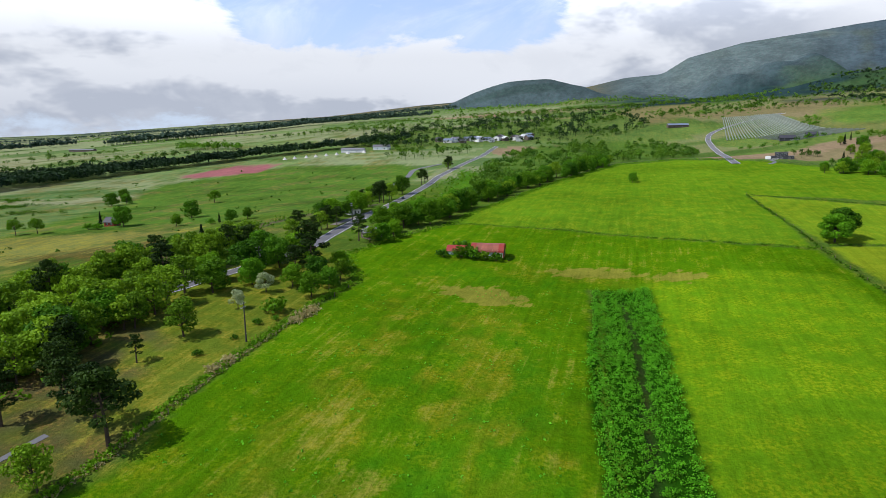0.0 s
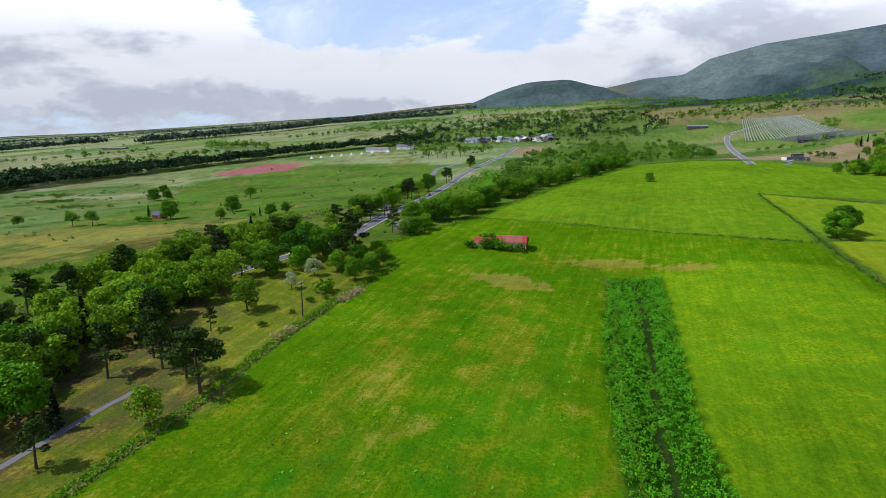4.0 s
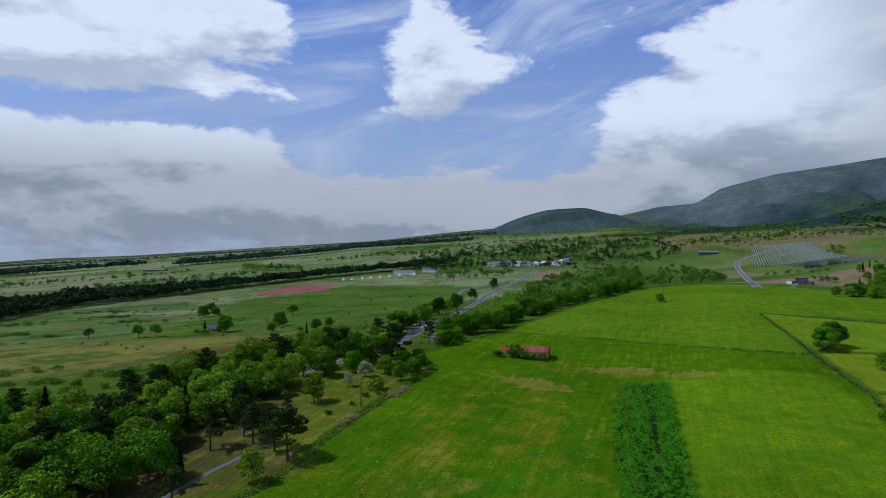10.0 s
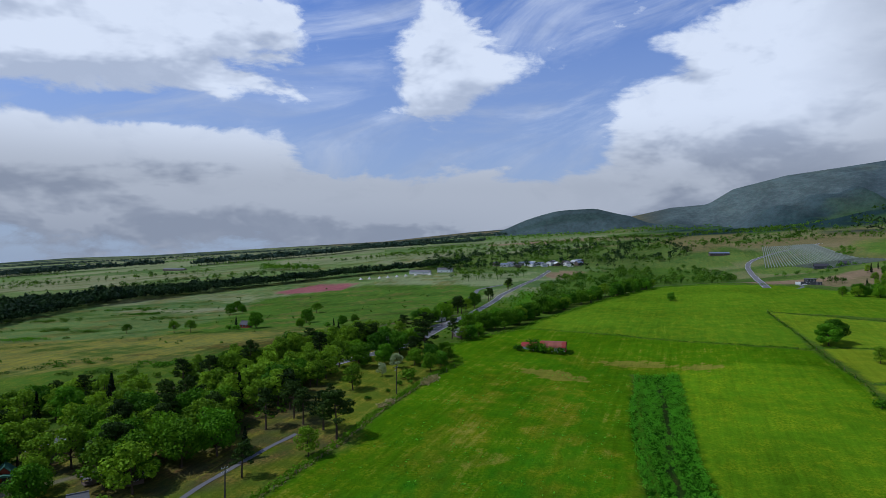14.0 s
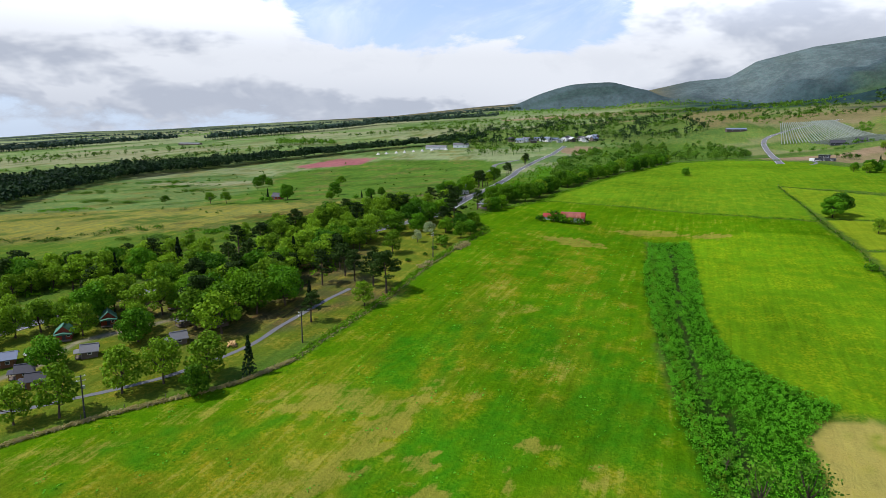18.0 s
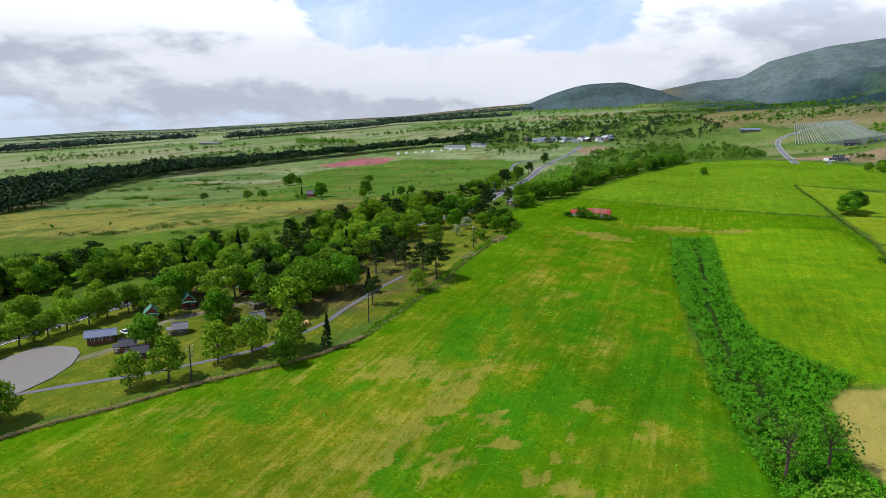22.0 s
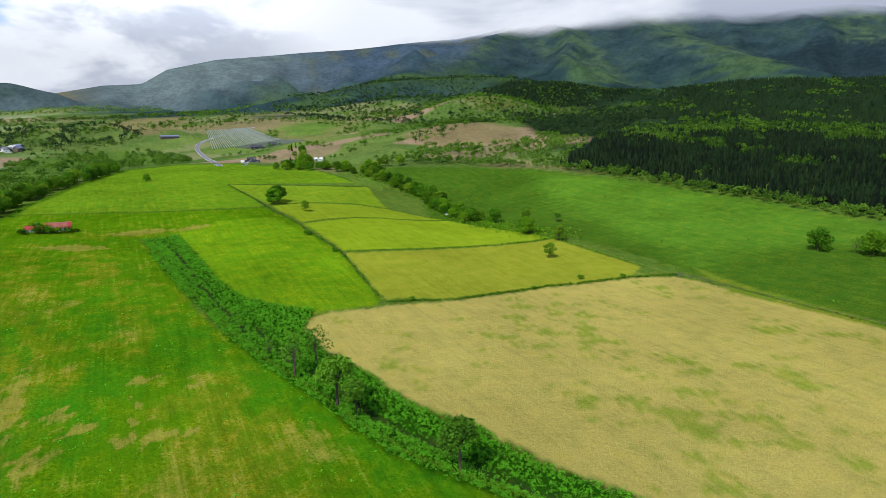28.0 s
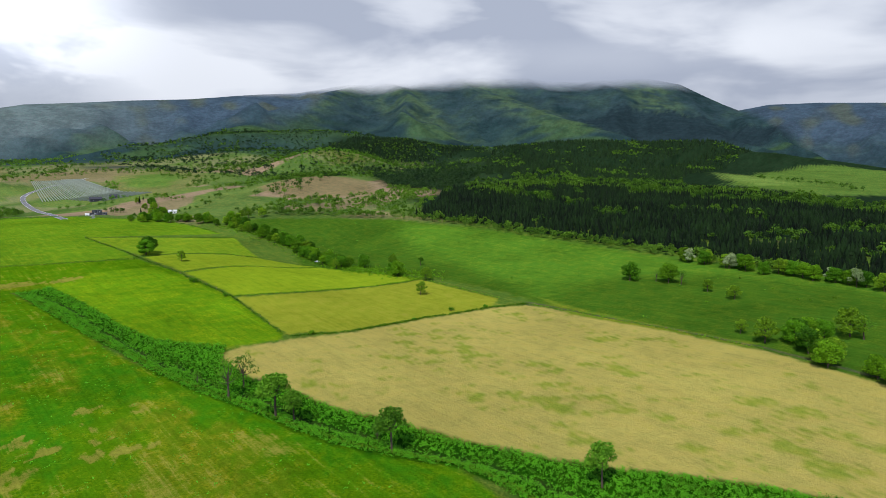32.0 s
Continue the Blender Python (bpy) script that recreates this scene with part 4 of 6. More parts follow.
def gable_house(name, x, y, turn, long, wide, eave, ridge, wall_m, roof_m, label, category="house", group="", porch=False, over=0.5, windows=2, chimney=False):
    """A house with a pitched roof along its y axis."""
    ob = thing(name, x, y, turn, label, category, group)
    hw, hl, e = wide / 2, long / 2, eave + 0.25
    part("wall", prism([(-hw, 0), (hw, 0), (hw, e), (0, e + ridge), (-hw, e)], -hl, hl), wall_m, ob)
    rise = ridge / hw
    for s in (-1, 1):
        out = hw + over
        slab = prism([(0, e + ridge + 0.06), (s * out, e - rise * over + 0.06), (s * out, e - rise * over + 0.24), (0, e + ridge + 0.24)], -hl - over, hl + over)
        part("roof", slab, roof_m, ob)
    part("ridge_cap", box((-0.18, -hl - over, e + ridge + 0.2), (0.18, hl + over, e + ridge + 0.32), 0.03), roof_m, ob)
    part("door", box((-0.48, -hl - 0.06, 0.25), (0.48, -hl + 0.04, 2.3), 0.02), DARK_WALL, ob)
    window(ob, hw * 0.6, -hl, 1.15, 0.9, 1.0, 'y')
    for k in range(windows):
        v = -hl + long * (k + 0.7) / (windows + 0.4)
        for s in (-1, 1):
            window(ob, s * hw, v, 1.15, 1.1, 1.0, 'x')
    if porch:
        part("porch_floor", box((-hw, -hl - 1.7, 0.2), (hw, -hl - 0.06, 0.45), 0.02), GREY_WOOD, ob)
        part("porch_roof", prism([(-hw - 0.3, eave - 0.1), (hw + 0.3, eave - 0.1), (hw + 0.3, eave + 0.05), (0, eave + 0.5), (-hw - 0.3, eave + 0.05)], -hl - 2.0, -hl - 0.52), roof_m, ob)
        for s in (-1, 1):
            part("post", box((s * (hw - 0.15) - 0.07, -hl - 1.65, 0.45), (s * (hw - 0.15) + 0.07, -hl - 1.5, eave - 0.1)), wall_m, ob)
            part("railing", box((s * (hw - 0.15) - 0.04, -hl - 1.5, 1.1), (s * (hw - 0.15) + 0.04, -hl - 0.07, 1.2)), wall_m, ob)
    if chimney:
        part("chimney", box((hw * 0.4, hl * 0.3, e + ridge * 0.4), (hw * 0.4 + 0.5, hl * 0.3 + 0.5, e + ridge + 0.9), 0.03), ROCK, ob)
    return ob


# the overgrown barn in the field
barn = thing("barn", 13.0, 238.2, -12, "derelict red barn overgrown with bushes in the field", "barn", sink=0.4)
arch = [(4.0 * math.cos(a), 2.2 + 2.7 * math.sin(a)) for a in np.linspace(0, math.pi, 13)]


def along_x(bm):
    """Turns a prism that runs along y so that it runs along x."""
    bmesh.ops.rotate(bm, verts=bm.verts[:], matrix=Matrix.Rotation(radians(-90), 3, 'Z'))
    return bm


part("wall", along_x(prism([(-3.8, 0), (3.8, 0), (3.8, 2.3), (-3.8, 2.3)], -1.5, 10.8)), WHITE_WALL, barn, "stained whitish wall")
part("end_wall", along_x(prism([(-3.85, 0), (3.85, 0)] + [(u * 0.97, v) for u, v in arch], 10.8, 11.0)), RED_ROOF, barn, "red sheet-metal end wall")
for k in range(6):
    a0, a1 = -1.7 + k * 2.15, -1.7 + (k + 1) * 2.15 - 0.03
    part("roof_sheet", along_x(prism(arch + [(u * 1.04, (v - 2.2) * 1.04 + 2.2) for u, v in arch[::-1]], a0, a1)), RED_ROOF if k in (0, 5) else RUST_ROOF, barn, "faded rusty roof sheet")
part("door", box((10.98, -1.2, 0.3), (11.12, 1.2, 2.6), 0.02), DARK_WALL, barn)
part("annex_wall", box((-11.0, -3.2, 0), (-4.0, 3.2, 2.2)), WHITE_WALL, barn)
part("annex_roof", along_x(prism([(-3.7, 2.1), (3.7, 2.1), (3.0, 3.0), (0, 4.0), (-3.0, 3.0)], -11.4, -3.8)), RED_ROOF, barn, "bright rusted red roof")
part("link_roof", along_x(prism([(-3.0, 2.2), (3.0, 2.2), (0, 3.3)], -3.8, -1.7)), RUST_ROOF, barn)

# log cabins of the camp
CABINS = [(-132, 93, 25, 0), (-147, 79, 35, 0), (-154, 68, 30, 0), (-137, 55, -60, 1), (-115, 63, -50, 1), (-119, 77, -40, 1), (-108, 76, -55, 1), (-147, 43, -60, 2), (-140, 38, -62, 2), (-164, 84, 20, 2)]
for x, y, t, kind in CABINS:
    if kind == 0:
        gable_house("log_cabin", x, y, t, 5.2, 4.2, 2.4, 1.9, RED_LOG, GREEN_ROOF, "reddish log cabin with a green shingle roof", "cabin", "camp cabins", True)
    elif kind == 1:
        gable_house("log_cabin", x, y, t, 3.9, 3.2, 2.0, 1.4, GREY_WOOD, GREY_ROOF, "small weathered wooden cabin with a grey roof", "cabin", "camp cabins", True, windows=1)
    else:
        gable_house("log_cabin", x, y, t, 4.0, 3.3, 2.0, 1.4, LOG, DARK_ROOF, "dark brown wooden cabin with a dark roof", "cabin", "camp cabins", True, windows=1)
gable_house("wash_house", -160, 49.5, -58, 7.4, 5.0, 2.6, 1.0, LOG, BLUE_ROOF, "brown wash house with a blue-grey metal roof", "house", "", False, 0.9, 3)

# houses farther off: x, y, turn, length, width, eaves, ridge, wall, roof
FAR = [(402, 733, 70, 16, 9, 3.2, 3.0, DARK_WALL, DARK_ROOF, "dark farmhouse with a dark tiled roof"), (424, 722, 70, 12, 8, 3.0, 2.6, DARK_WALL, DARK_ROOF, "dark farmhouse annex with a tiled roof"),
       (356, 492, 60, 9, 6, 2.6, 1.4, WHITE_WALL, WHITE_WALL, "small white storage shed with a pale roof"), (359, 962, 85, 30, 10, 3.5, 2.0, GREY_WOOD, BLUE_ROOF, "long low shed with a blue-grey roof"),
       (-115, 815, 80, 30, 10, 3.6, 1.8, WHITE_WALL, GREY_ROOF, "long white hall with a grey metal roof"), (-80, 835, 85, 22, 10, 4.0, 2.4, WHITE_WALL, GREY_ROOF, "white hall with a grey roof"),
       (-188, 350, 75, 7, 5, 2.6, 2.2, RED_LOG, DARK_ROOF, "dark red hut with a dark roof in the meadow"), (-697, 1220, 80, 52, 12, 3.2, 2.0, GREY_WOOD, GREY_ROOF, "long grey cattle shed in far meadows"),
       (-30, 262, 40, 8, 7, 2.6, 1.8, GREY_WOOD, GREY_ROOF, "grey house half hidden by roadside trees"), (-48, 330, 30, 7, 6, 2.5, 1.6, WHITE_WALL, DARK_ROOF, "small white house beside the main road")]
for x, y, t, long, wide, e, r, wm, rm, label in FAR:
    gable_house("house", x, y, t, long, wide, e, r, wm, rm, label, "house", "", False, 0.5, 2)
VILLAGE_STREET = [(-10, 892), (40, 900), (90, 908), (150, 915)]
rh = random.Random(8)
for k in range(20):
    x, y = 0 + 7.0 * k + rh.uniform(-8, 8), 884 + 1.6 * k + rh.uniform(-10, 22)
    rm = rh.choice((GREY_ROOF, DARK_ROOF, BLUE_ROOF, BLUE_ROOF, WHITE_WALL))
    gable_house("house", x, y, rh.uniform(0, 180), rh.uniform(9, 15), rh.uniform(7, 9), rh.uniform(3, 5), rh.uniform(1.6, 2.8), rh.choice((WHITE_WALL, GREY_WOOD, GREY_WOOD)), rm,
                "village house among dark trees", "house", "village houses")
# the dark two-storey house on the slope
villa = thing("house", 298, 548, 62, "dark two-storey house with a flat grey roof", "house", sink=0.6)
part("wall", box((-3.5, -9, 0), (3.5, 9, 3.2), 0.05), DARK_WALL, villa)
part("upper_wall", box((-3.2, -4, 3.2), (3.2, 6, 6.2), 0.05), DARK_WALL, villa)
part("roof", box((-3.8, -4.6, 6.2), (3.8, 6.6, 6.55), 0.05), GREY_ROOF, villa)
part("terrace_roof", box((-3.9, -9.4, 3.2), (3.9, -4.0, 3.42), 0.05), GREY_ROOF, villa)
part("garage", box((-3.0, 9.0, 0), (3.0, 13.5, 2.8), 0.05), WHITE_WALL, villa, "white garage block")
for v in (-7, -5, 1, 3.5):
    window(villa, -3.5, v, 1.0, 1.5, 1.5, 'x')
for v in (-2, 1, 4):
    window(villa, -3.2, v, 4.0, 1.6, 1.4, 'x')
tagged(part("driveway", ribbon([(286, 545), (275, 515), (262, 500)], 3.4, 0.15), ASPHALT), "narrow grey driveway to the dark house", "driveway", kind="structure")

# white tents beyond the flower field
tent = thing("tent", -181, 770, 0, "white pyramid tent on the camp meadow", "tent", "tents")
cone = bmesh.new()
bmesh.ops.create_cone(cone, cap_ends=True, segments=8, radius1=2.9, radius2=0.12, depth=3.4, matrix=Matrix.Translation((0, 0, 1.8)))
part("canvas", cone, CLOTH, tent)
part("pole", box((-0.06, -0.06, 3.4), (0.06, 0.06, 3.9)), STEEL, tent)
for x, y in ((-168, 776), (-157, 780), (-145, 786), (-133, 792), (-120, 800), (-100, 806), (-192, 765)):
    copy_thing(tent, pose(x, y, ground_at(x, y) - 0.25, 0, 0, x * 7))

# trellis rows on the slope
vine = thing("vineyard", 430, 850, 0, "pale trellis rows on a sloping plot", "vineyard", z=0.0)
vine.matrix_basis = Matrix.Identity(4)
for k in range(30):
    s = k / 29
    a, b2 = (372 + 95 * s, 820 - 50 * s), (440 + 66 * s, 992 - 28 * s)
    part("trellis", ribbon([a, ((a[0] + b2[0]) / 2, (a[1] + b2[1]) / 2), b2], 0.9, 1.3, 8.0), NET, vine)
for k in range(10):
    s = k / 9
    part("trellis", ribbon([(470 + 3 * s, 795 - 90 * s), (430 + 3 * s, 800 - 85 * s), (392 + 6 * s, 800 - 85 * s)], 0.9, 1.2, 8.0), NET, vine)


def pole_at(x, y, tall, turn, lamp=False):
    ob = thing("utility_pole", x, y, turn, "grey concrete utility pole with steel crossarms", "utility pole", "utility poles", 0.3)
    bm = bmesh.new()
    bmesh.ops.create_cone(bm, cap_ends=True, segments=10, radius1=0.22, radius2=0.13, depth=tall, matrix=Matrix.Translation((0, 0, tall / 2)))
    part("post", bm, POLE, ob)
    for z in (tall - 0.5, tall - 1.5):
        arm = part("crossarm", box((-1.0, 0.12, z), (1.0, 0.24, z + 0.12), 0.01), STEEL, ob)
        for u in (-0.85, 0.0, 0.85):
            bm = bmesh.new()
            bmesh.ops.create_cone(bm, cap_ends=True, segments=8, radius1=0.07, radius2=0.04, depth=0.25, matrix=Matrix.Translation((u, 0.18, z + 0.245)))
            part("insulator", bm, WHITE_WALL, arm)
    if lamp:
        bm = bmesh.new()
        bmesh.ops.create_cone(bm, cap_ends=True, segments=12, radius1=0.28, radius2=0.28, depth=0.8, matrix=Matrix.Translation((0.45, 0, tall - 3.0)))
        part("transformer", bm, STEEL, ob)
    part("step_bolt", box((-0.02, -0.35, 2.5), (0.02, -0.1, 2.56)), STEEL, ob)
    return ob


for x, y, h, t, lamp in ((-116, 22, 11.2, 40, True), (-78, 63, 9.8, 60, False), (-49.5, 148.5, 10.6, 70, False), (-62, 205, 10.5, 60, True), (-44, 300, 10, 75, False), (-33, 385, 10, 80, False), (-12, 500, 10, 80, True), (0, 330, 9, 70, False)):
    pole_at(x, y, h, t, lamp)


def car(x, y, turn, paint, label):
    ob = thing("car", x, y, turn, label, "car", "cars", 0.0, ground_at(x, y) + 0.13)
    part("body", box((-0.85, -2.1, 0.28), (0.85, 2.1, 0.85), 0.12), paint, ob)
    cab = prism([(-1.35, 0.85), (1.1, 0.85), (0.65, 1.45), (-0.95, 1.45)], -0.75, 0.75)
    bmesh.ops.rotate(cab, verts=cab.verts[:], matrix=Matrix.Rotation(radians(90), 3, 'Z'))
    part("cabin", cab, GLASS, ob)
    part("roof", box((-0.7, -0.9, 1.45), (0.7, 0.6, 1.5), 0.02), paint, ob)
    for u in (-0.8, 0.8):
        for v in (-1.3, 1.3):
            bm = bmesh.new()
            bmesh.ops.create_cone(bm, cap_ends=True, segments=14, radius1=0.32, radius2=0.32, depth=0.2, matrix=Matrix.Translation((u, v, 0.32)) @ Matrix.Rotation(radians(90), 4, 'Y'))
            wheel = part("wheel", bm, TYRE, ob)
            bm = bmesh.new()
            bmesh.ops.create_cone(bm, cap_ends=True, segments=10, radius1=0.18, radius2=0.18, depth=0.22, matrix=Matrix.Translation((u, v, 0.32)) @ Matrix.Rotation(radians(90), 4, 'Y'))
            part("rim", bm, STEEL, wheel)


car(-24.5, 384, 10, CAR_DARK, "dark car driving along the asphalt road")
car(-155.5, 55, 60, CAR_WHITE, "white car parked beside the wash house")
car(288, 541, 60, CAR_WHITE, "white car parked beside the dark house")
car(272, 185, 30, CAR_WHITE, "white van parked beside the creek trees")

# sawn timber stacked by the camp path
stack = thing("timber_pile", -98, 61, 30, "heap of freshly cut pale timber beside the path", "timber", sink=0.1)
rt = random.Random(3)
for k in range(22):
    bm = bmesh.new()
    bmesh.ops.create_cone(bm, cap_ends=True, segments=8, radius1=0.16, radius2=0.15, depth=rt.uniform(2.0, 3.2),
                          matrix=Matrix.Translation((rt.uniform(-1.2, 1.2) * (1 - k / 40), rt.uniform(-0.5, 0.5), 0.2 + 0.05 * k)) @ Matrix.Rotation(radians(90 + rt.uniform(-8, 8)), 4, 'X') @ Matrix.Rotation(rt.uniform(-0.5, 0.5), 4, 'Y'))
    part("log", bm, LUMBER, stack)


# -- trees --
def tube(points, radii, sides=6):
    """A tapered tube through points."""
    p, v, f = np.array(points, float), [], []
    for i, (q, r) in enumerate(zip(p, radii)):
        d = p[min(i + 1, len(p) - 1)] - p[max(i - 1, 0)]
        d /= np.linalg.norm(d)
        a = np.cross(d, (0.3, 1, 0.2))
        a /= np.linalg.norm(a)
        b2 = np.cross(d, a)
        for k in range(sides):
            t = 2 * math.pi * k / sides
            v.append(q + r * (math.cos(t) * a + math.sin(t) * b2))
    for i in range(len(p) - 1):
        for k in range(sides):
            f.append((i * sides + k, i * sides + (k + 1) % sides, (i + 1) * sides + (k + 1) % sides, (i + 1) * sides + k))
    return np.array(v), np.array(f)


def merge(pieces):
    vs, fs, n = [], [], 0
    for v, f in pieces:
        vs.append(v), fs.append(f + n)
        n += len(v)
    return np.concatenate(vs), np.concatenate(fs)


def sprays(r, at, out, size, up=0.35, slim=0.7):
    """Small leafy sprays: one bent four-cornered piece at each place, facing mostly outwards."""
    n = len(at)
    nor = out * 0.75 + r.normal(0, 0.55, (n, 3)) + (0, 0, up)
    nor /= np.linalg.norm(nor, axis=1)[:, None]
    a = np.cross(nor, r.normal(0, 1, (n, 3)))
    a /= np.linalg.norm(a, axis=1)[:, None]
    b2 = np.cross(nor, a)
    s = (size * r.uniform(0.6, 1.4, n))[:, None]
    c = [at + s * (0.5 * a), at + s * slim * (0.5 * b2) - nor * s * 0.12, at - s * (0.5 * a), at - s * slim * (0.5 * b2) + nor * s * 0.1]
    return np.stack(c, 1).reshape(-1, 3), np.arange(4 * n).reshape(n, 4)


def clumps(r, centres, radii, per, size, flat=0.75):
    """Sprays over the outside of several clumps of leaves."""
    at, out = [], []
    for c, rad in zip(centres, radii):
        n = int(per * rad * rad)
        d = r.normal(0, 1, (n, 3))
        d /= np.linalg.norm(d, axis=1)[:, None]
        k = rad * r.uniform(0.55, 1.08, n) ** 0.7
        at.append(np.array(c) + d * k[:, None] * (1, 1, flat))
        out.append(d)
    return sprays(r, np.concatenate(at), np.concatenate(out), size)


def broadleaf(seed, h, wide, low, count, leaf, label, name="broadleaf_tree", per=58, size=0.58, stems=1, lump=1.0):
    """A tree with a short trunk, limbs and a crown of leafy clumps."""
    r = np.random.default_rng(seed)
    ob = tagged(new(name), label, "tree")
    ob.empty_display_size = 0.5
    wood, cs, rs = [], [], []
    for s in range(stems):
        lean = r.uniform(-0.5, 0.5, 2) * (1 if stems == 1 else 2.2)
        top = np.array([lean[0], lean[1], h * 0.62])
        fork = np.array([lean[0] * 0.4, lean[1] * 0.4, h * low])
        wood.append(tube([(s * 0.2, 0, -0.4), (s * 0.2, 0, 0.3), fork, (fork + top) / 2 + r.uniform(-0.2, 0.2, 3), top], [0.034 * h, 0.026 * h, 0.02 * h, 0.013 * h, 0.005 * h]))
        for k in range(count):
            a = 2 * math.pi * (k / count) * 2.4 + r.uniform(-0.5, 0.5)
            lift = low + 0.06 + (0.84 - low) * ((k + 0.5) / count) ** 0.9
            reach = wide * (1.0 - 0.75 * max(0, (lift - 0.5) / 0.5) ** 1.5) * r.uniform(0.55, 0.95) * (0.75 if k % 3 == 0 else 1)
            c = np.array([lean[0] * lift + reach * math.cos(a), lean[1] * lift + reach * math.sin(a), h * lift])
            rad = wide * r.uniform(0.36, 0.54) * lump
            cs.append(c), rs.append(rad)
            root = fork + (top - fork) * min(0.9, max(0.0, (lift - low) * 0.7))
            wood.append(tube([root, (root + c) / 2 + (0, 0, -0.04 * h), c], [0.012 * h, 0.008 * h, 0.002 * h], 5))
        cs.append(top + (0, 0, h * 0.2)), rs.append(wide * 0.42)
    part("trunk", merge(wood), BARK, ob)
    part("crown", clumps(r, cs, rs, per, size), leaf, ob)
    return ob


def pine(seed, h, wide, label):
    """A pine with a bent trunk and flat dark layers."""
    r = np.random.default_rng(seed)
    ob = tagged(new("pine_tree"), label, "tree")
    bend = r.uniform(-0.08, 0.08, 2) * h
    stem = [np.array([bend[0] * s * s, bend[1] * s * s, h * s - 0.4 * (s == 0)]) for s in (0, 0.2, 0.4, 0.6, 0.8, 0.96)]
    wood, cs, rs = [tube(stem, [0.03 * h, 0.024 * h, 0.02 * h, 0.015 * h, 0.009 * h, 0.003 * h])], [], []
    for k in range(13):
        s = 0.36 + 0.62 * (k + 0.5) / 13
        a = k * 2.4 + r.uniform(-0.5, 0.5)
        reach = wide * (1.15 - s) * r.uniform(0.7, 1.3)
        root = np.array([bend[0] * s * s, bend[1] * s * s, h * s])
        c = root + (reach * math.cos(a), reach * math.sin(a), 0.05 * h)
        wood.append(tube([root, (root + c) / 2 - (0, 0, 0.02 * h), c], [0.010 * h, 0.007 * h, 0.002 * h], 5))
        cs.append(c), rs.append(wide * r.uniform(0.28, 0.42))
    cs.append(stem[-1]), rs.append(wide * 0.3)
    part("trunk", merge(wood), BARK, ob)
    part("crown", clumps(r, cs, rs, 60, 0.5, 0.42), NEEDLE, ob)
    return ob


def spire(seed, h, wide, label):
    """A narrow conifer of drooping tiers."""
    r = np.random.default_rng(seed)
    ob = tagged(new("conifer_tree"), label, "tree")
    n = 420
    s = r.uniform(0.1, 1.0, n)
    a = r.uniform(0, 6.283, n)
    k = wide * (1.02 - s) * r.uniform(0.55, 1.1, n)
    at = np.stack([k * np.cos(a), k * np.sin(a), h * s], 1)
    out = np.stack([np.cos(a), np.sin(a), 0.2 + 0 * a], 1)
    part("trunk", tube([(0, 0, -0.4), (0, 0, h * 0.5), (0, 0, h * 0.97)], [0.02 * h, 0.013 * h, 0.003 * h]), BARK, ob)
    part("crown", sprays(r, at, out, 0.75, 0.2), FIR, ob)
    return ob


def shrub(seed, h, wide, leaf, label):
    r = np.random.default_rng(seed)
    ob = tagged(new("shrub"), label, "shrub")
    cs = [(wide * 0.55 * math.cos(k * 2.1), wide * 0.55 * math.sin(k * 2.1), h * (0.42 + 0.2 * (k % 2))) for k in range(5)] + [(0, 0, h * 0.62)]
    part("stem", merge([tube([(0, 0, -0.3), (c[0] * 0.5, c[1] * 0.5, c[2] * 0.6), c], [0.05, 0.03, 0.01], 4) for c in cs]), BARK, ob)
    part("foliage", clumps(r, cs, [wide * 0.5] * 6, 70, 0.42), leaf, ob)
    return ob


